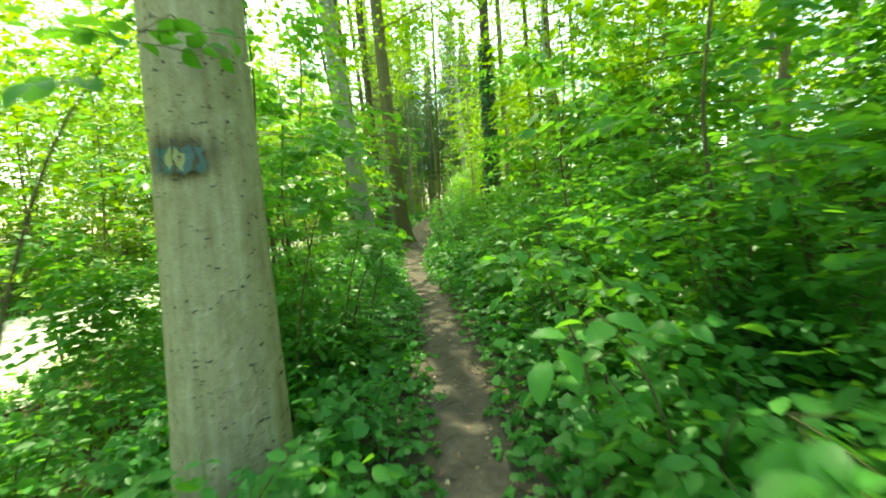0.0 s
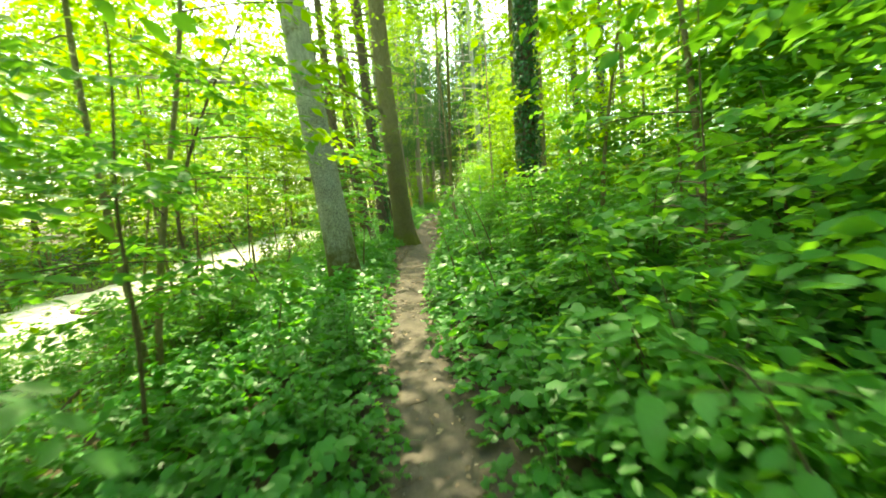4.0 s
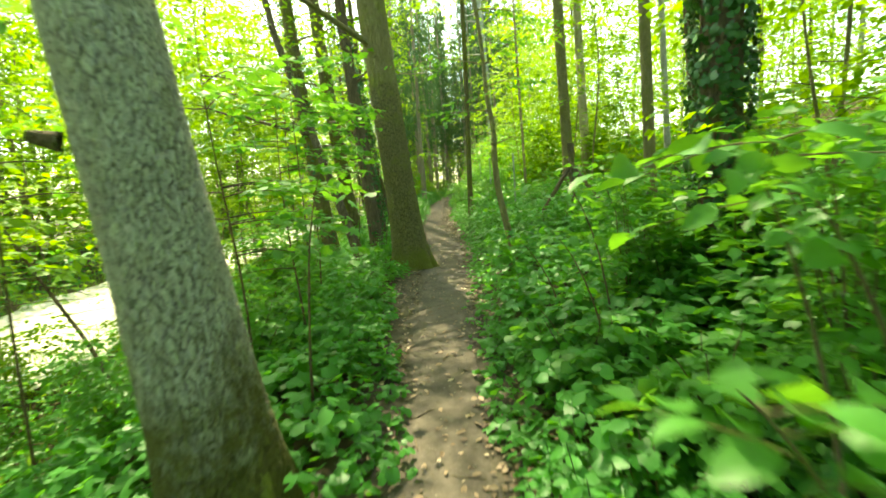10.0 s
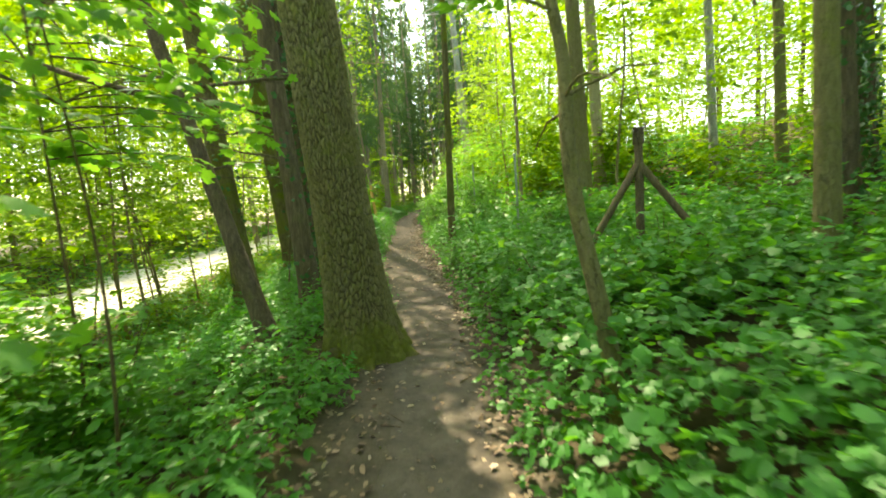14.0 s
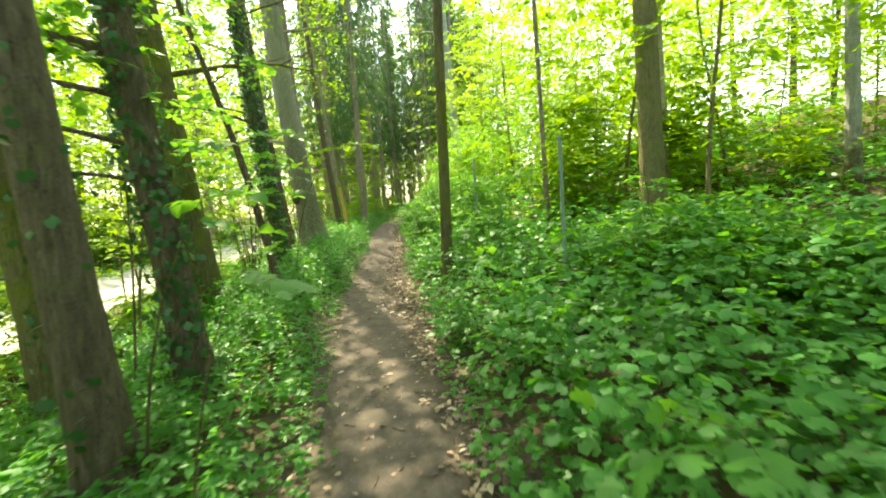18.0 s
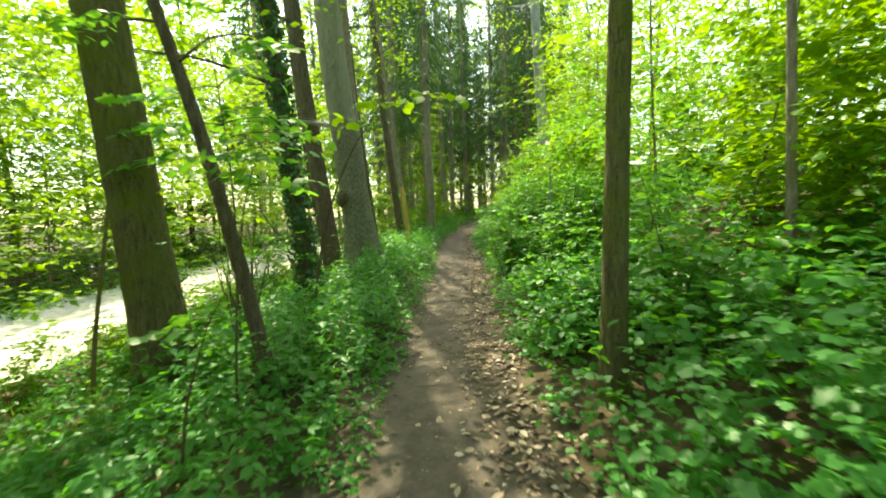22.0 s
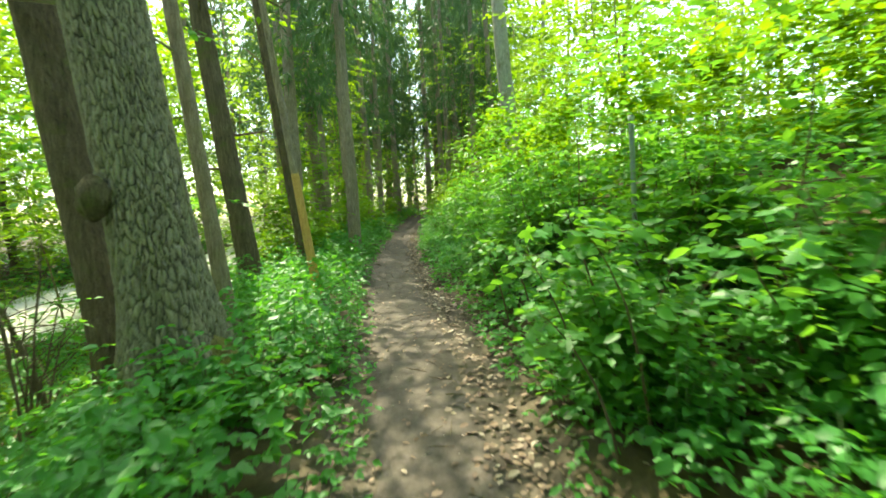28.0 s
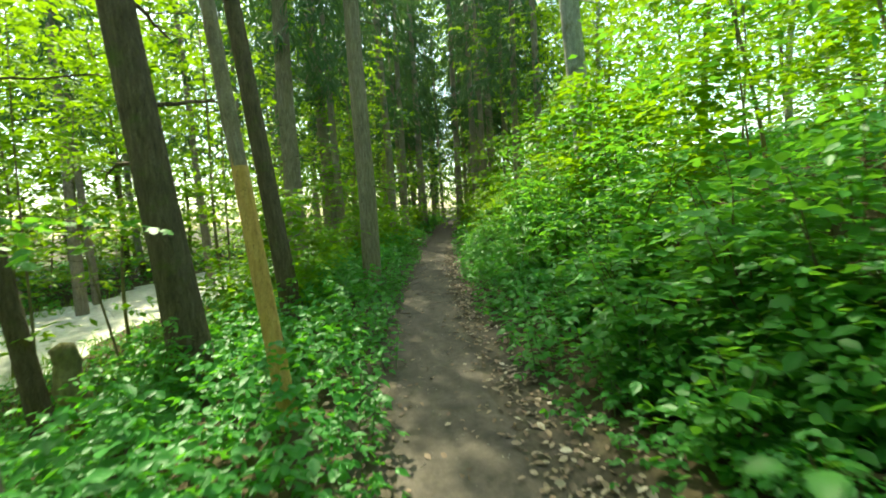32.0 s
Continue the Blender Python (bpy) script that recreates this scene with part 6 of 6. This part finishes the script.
# leafy edge of the wood on the far side of the track
rng = np.random.default_rng(64)
n = 26000
fy = rng.uniform(-10, 70, n)
fx = path_x(fy) - rng.uniform(14.5, 27, n)
fz = ground(fx, fy) + 0.6 + 13 * rng.uniform(0, 1, n)
keep = waves(fy * 0.9, fz * 1.3, 0.7) + waves(fx * 1.2, fz, 0.9) > -0.55
base = np.stack([fx, fy, fz], 1)[keep]
tagged(part("wood_edge", leaves_mesh("wood_edge", base, rand_dirs(rng, len(base)), rand_ups(rng, len(base), 0.5), rng.uniform(0.2, 0.42, len(base)), RHOMB), LEAF_TREE), "sunlit yellow-green foliage at the edge of the wood", "woods", kind="stuff")

# dead leaves on and beside the path
rng = np.random.default_rng(62)
n = 5200
ly = np.concatenate([rng.uniform(-1, 13, 600), rng.uniform(12, 27, 2000), rng.uniform(26, 46, 2600)])
lu = np.where(rng.uniform(0, 1, n) < 0.68, rng.normal(0.12, 0.16, n) + path_w(ly) / 2, rng.uniform(-1.0, 0.6, n) * path_w(ly))
lx = path_x(ly) + lu
base = np.stack([lx, ly, ground(lx, ly) + 0.018 + 0.006 * rng.uniform(0, 1, n)], 1)
tagged(part("dead_leaves", leaves_mesh("dead_leaves", base, rand_dirs(rng, n, 0.12), rand_ups(rng, n, 0.25), rng.uniform(0.03, 0.075, n), OVAL), LITTER), "brown dead leaves scattered on the path", "leaf litter", kind="stuff")

# thick beige litter on the bare strip, right of the path
rng = np.random.default_rng(65)
n = 3000
ly = 19.5 + 25.5 * rng.uniform(0, 1, n) ** 1.35
lu = path_w(ly) / 2 + rng.normal(0.45, 0.42, n) * (bare_strip(ly) + 0.08)
lx = path_x(ly) + lu
ok = waves(lx * 2.3, ly * 1.6, 1.0) + rng.normal(0, 0.3, n) > -0.25
ly, lx = ly[ok], lx[ok]
n = len(lx)
base = np.stack([lx, ly, ground(lx, ly) + 0.02 + 0.02 * rng.uniform(0, 1, n)], 1)
tagged(part("dead_leaves", leaves_mesh("dead_leaves", base, rand_dirs(rng, n, 0.2), rand_ups(rng, n, 0.35), rng.uniform(0.03, 0.085, n), OVAL), LITTER_PALE), "pale beige fallen leaves along the path edge", "leaf litter", kind="stuff")

# drooping needle branches deep in the spruce stand
rng = np.random.default_rng(66)
n, m = 1500, 20
fx, fy = rng.uniform(-16, 10, n), rng.uniform(56, 86, n)
fz = ground(fx, fy) + 1.0 + 18 * rng.uniform(0, 1, n)
a = rng.uniform(0, 2 * np.pi, n)
d = np.stack([np.cos(a), np.sin(a), rng.uniform(-0.7, -0.25, n)], 1) * rng.uniform(1.2, 2.4, n)[:, None]
t = np.linspace(0, 1, m)
base = (np.stack([fx, fy, fz], 1)[:, None, :] + d[:, None, :] * t[None, :, None] + rng.normal(0, 0.07, (n, m, 3))).reshape(-1, 3)
al = np.repeat(d, m, 0) * 0.3 + rng.normal(0, 0.35, base.shape) + np.array([0, 0, -0.8])
tagged(part("far_spruces", leaves_mesh("far_spruces", base, al, rand_dirs(rng, n * m), rng.uniform(0.3, 0.6, n * m), SPRIG), NEEDLE), "dark drooping needle branches deep in the spruce stand", "woods", kind="stuff")


def leaf_layers(name, k, y0, y1, u0, u1, z0, z1, per, size, label, seed, mat=LEAF_TREE):
    """Flat layers of leaves on many twigs: foliage that cannot be told tree from tree."""
    rng = np.random.default_rng(seed)
    y = rng.uniform(y0, y1, k)
    x = path_x(y) + rng.uniform(u0, u1, k)
    z = ground(x, y) + z0 + (z1 - z0) * rng.uniform(0, 1, k)
    a = rng.uniform(0, 2 * np.pi, k * per)
    q = np.sqrt(rng.uniform(0, 1, k * per)) * np.repeat(rng.uniform(0.4, 0.95, k), per)
    base = np.repeat(np.stack([x, y, z], 1), per, 0) + np.stack([q * np.cos(a), q * np.sin(a), rng.normal(0, 0.1, k * per) - 0.12 * q], 1)
    al = np.stack([np.cos(a), np.sin(a), np.zeros(k * per)], 1) + rng.normal(0, 0.6, (k * per, 3)) * np.array([1, 1, 0.3])
    ob = part(name, leaves_mesh(name, base, al, rand_ups(rng, k * per, 0.3), size * rng.uniform(0.7, 1.25, k * per), RHOMB), mat)
    tagged(ob, label, "foliage", kind="stuff")


leaf_layers("bank_foliage", 850, 25, 62, 4.5, 15, 0.8, 8.0, 16, 0.2, "bright layered foliage of young trees on the bank", 67)
leaf_layers("bank_foliage", 330, 28, 48, 2.3, 5.0, 0.7, 3.0, 18, 0.135, "bright green leafy layers above the thicket", 68, LEAF_SHRUB)
leaf_layers("slope_foliage", 240, 22, 54, -8, -5.0, 1.0, 8.0, 16, 0.19, "yellow-green layered leaves over the slope", 69)
leaf_layers("slope_foliage", 330, 44, 60, -6.0, -1.4, 0.4, 4.5, 18, 0.17, "green foliage under the spruces", 70)
leaf_layers("path_end_foliage", 260, 50, 64, -3.0, 7.0, 0.3, 4.0, 18, 0.17, "green foliage where the path bends out of sight", 72)

leaf_layers("bank_foliage", 380, 27, 62, 9, 19, 0.1, 5.5, 16, 0.24, "sunlit foliage along the top of the bank", 74)
leaf_layers("slope_foliage", 110, 0.5, 8.0, -6.0, -2.4, 2.0, 5.5, 18, 0.13, "green leaf layers beside the pale trunk", 75, LEAF_SHRUB)
leaf_layers("slope_foliage", 500, -2, 54, -18, -13, 1.0, 9.0, 16, 0.22, "yellow-green leaves beyond the track", 78)
leaf_layers("slope_foliage", 130, -2, 15, -7.5, -5.0, 1.5, 8.0, 16, 0.19, "yellow-green leaves over the clearing", 76)

# brown litter on the bare ground at the foot of the oak
rng = np.random.default_rng(77)
n = 700
ly = rng.uniform(13.8, 19.8, n)
lx = path_x(ly) - path_w(ly) / 2 - 0.75 * rng.uniform(0, 1, n) ** 1.3
base = np.stack([lx, ly, ground(lx, ly) + 0.02], 1)
tagged(part("dead_leaves", leaves_mesh("dead_leaves", base, rand_dirs(rng, n, 0.2), rand_ups(rng, n, 0.35), rng.uniform(0.03, 0.07, n), OVAL), LITTER), "brown dead leaves round the foot of the oak", "leaf litter", kind="stuff")

leaf_layers("slope_foliage", 90, 8, 26, -7.5, -4.6, 2.4, 6.0, 16, 0.16, "level leaves above the slope", 79)
leaf_layers("slope_foliage", 140, 33, 56, -8.5, -3.2, 1.8, 7.0, 16, 0.16, "level leaves among the trunks on the slope", 80)
leaf_layers("slope_foliage", 350, 32, 66, -20, -13, 0.3, 10, 16, 0.24, "yellow-green leaves beyond the track", 81)
# Leaves added overhead, out of view, to shade the bank and the path.
leaf_layers("canopy", 70, 20.5, 26, -1.5, 2.6, 10.5, 14, 28, 0.2, "unseen leaf layers added high over the bank for shade", 85)
leaf_layers("canopy", 55, 29.5, 33.5, -2.0, 1.4, 9.5, 13, 28, 0.2, "unseen leaf layers added high over the path for shade", 82)

# dry brown leaves and dead stalks under the shrubs of the bank
rng = np.random.default_rng(73)
n = 1600
ly = rng.uniform(23.5, 28.5, n)
lx = path_x(ly) + rng.uniform(2.6, 6.0, n)
base = np.stack([lx, ly, ground(lx, ly) + 0.02 + 0.3 * rng.uniform(0, 1, n) ** 2], 1)
tagged(part("dry_brush", leaves_mesh("dry_brush", base, rand_dirs(rng, n, 0.6), rand_ups(rng, n, 0.7), rng.uniform(0.06, 0.14, n), OVAL), LITTER), "dry brown leaves caught in the shaded brush", "leaf litter", kind="stuff")

# bits of twig on the trodden earth
rng = np.random.default_rng(83)
bits = []
for i in range(150):
    y = rng.uniform(0, 44)
    x = path_x(y) + rng.uniform(-0.55, 0.6) * path_w(y)
    a, l = rng.uniform(0, 3.14), rng.uniform(0.05, 0.22)
    q = np.linspace(-0.5, 0.5, 4)
    px_, py_ = x + math.cos(a) * l * q, y + math.sin(a) * l * q + rng.normal(0, 0.006, 4)
    bits.append(tube(np.stack([px_, py_, ground(px_, py_) + 0.018], 1), np.full(4, rng.uniform(0.002, 0.005)), 5))
tagged(part("twig_litter", tubes_mesh("twig_litter", bits), BARK_DARK), "broken dead twigs lying on the path", "twigs", kind="stuff")

# small stones pressed into the path
rng = np.random.default_rng(84)
n = 900
y = rng.uniform(-0.5, 44, n)
x = path_x(y) + rng.uniform(-0.5, 0.5, n) * path_w(y)
r = rng.uniform(0.005, 0.016, n)
oct_v = np.array([(1, 0, 0), (0, 1, 0), (-1, 0, 0), (0, -1, 0), (0, 0, 0.6), (0, 0, -0.6)])
oct_f = np.array([(0, 1, 4), (1, 2, 4), (2, 3, 4), (3, 0, 4), (1, 0, 5), (2, 1, 5), (3, 2, 5), (0, 3, 5)])
pv = np.stack([x, y, ground(x, y) + 0.012], 1)[:, None, :] + r[:, None, None] * oct_v[None] * rng.uniform(0.7, 1.3, (n, 6, 3))
tagged(part("pebbles", smooth_shade(mesh_from("pebbles", pv.reshape(-1, 3), ((np.arange(n) * 6)[:, None, None] + oct_f[None]).reshape(-1, 3))), STONE), "small dull stones pressed into the earth path", "stones", kind="stuff")

# foliage high over the slope and beyond the track
leaf_layers("slope_foliage", 230, 8, 28, -9.5, -4.2, 4.5, 10.0, 18, 0.17, "leafy boughs hanging over the slope", 86)
leaf_layers("wood_edge", 2300, -8, 66, -31, -15, 1.5, 19.0, 16, 0.36, "tall leafy wall of the wood past the track", 87)
leaf_layers("path_end_foliage", 1900, 62, 100, -26, 16, 0.3, 24, 14, 0.42, "bright green leaves behind the spruce stand", 88)
leaf_layers("bank_foliage", 240, 19, 34, 4.0, 13, 0.5, 5.0, 16, 0.15, "sunlit yellow-green leaves of the open bank", 89)

leaf_layers("path_end_foliage", 1500, 76, 112, -14, 14, 0.0, 27, 14, 0.5, "green leaves closing the view past the spruces", 90)
leaf_layers("wood_edge", 1500, 40, 96, -36, -13, 0.5, 21.0, 16, 0.42, "tall leafy wall of the wood past the track", 91)
# More leaves added above the view, only there to shade bank and path.
leaf_layers("canopy", 100, 24, 29, -2.2, 1.2, 9.5, 13.5, 28, 0.2, "unseen leaf layers added high over the bank for shade", 92)
leaf_layers("canopy", 150, 7, 15, -2.5, 1.6, 9.0, 13.5, 28, 0.2, "unseen leaf layers added high over the path for shade", 93)
leaf_layers("slope_foliage", 130, 7, 27, -8.4, -5.0, 0.5, 2.4, 14, 0.12, "light leafy twigs at the edge of the track", 94)
leaf_layers("bank_foliage", 1000, 8, 52, 15, 28, 0.0, 13.0, 16, 0.32, "bright leaves of the wood on top of the bank", 95)
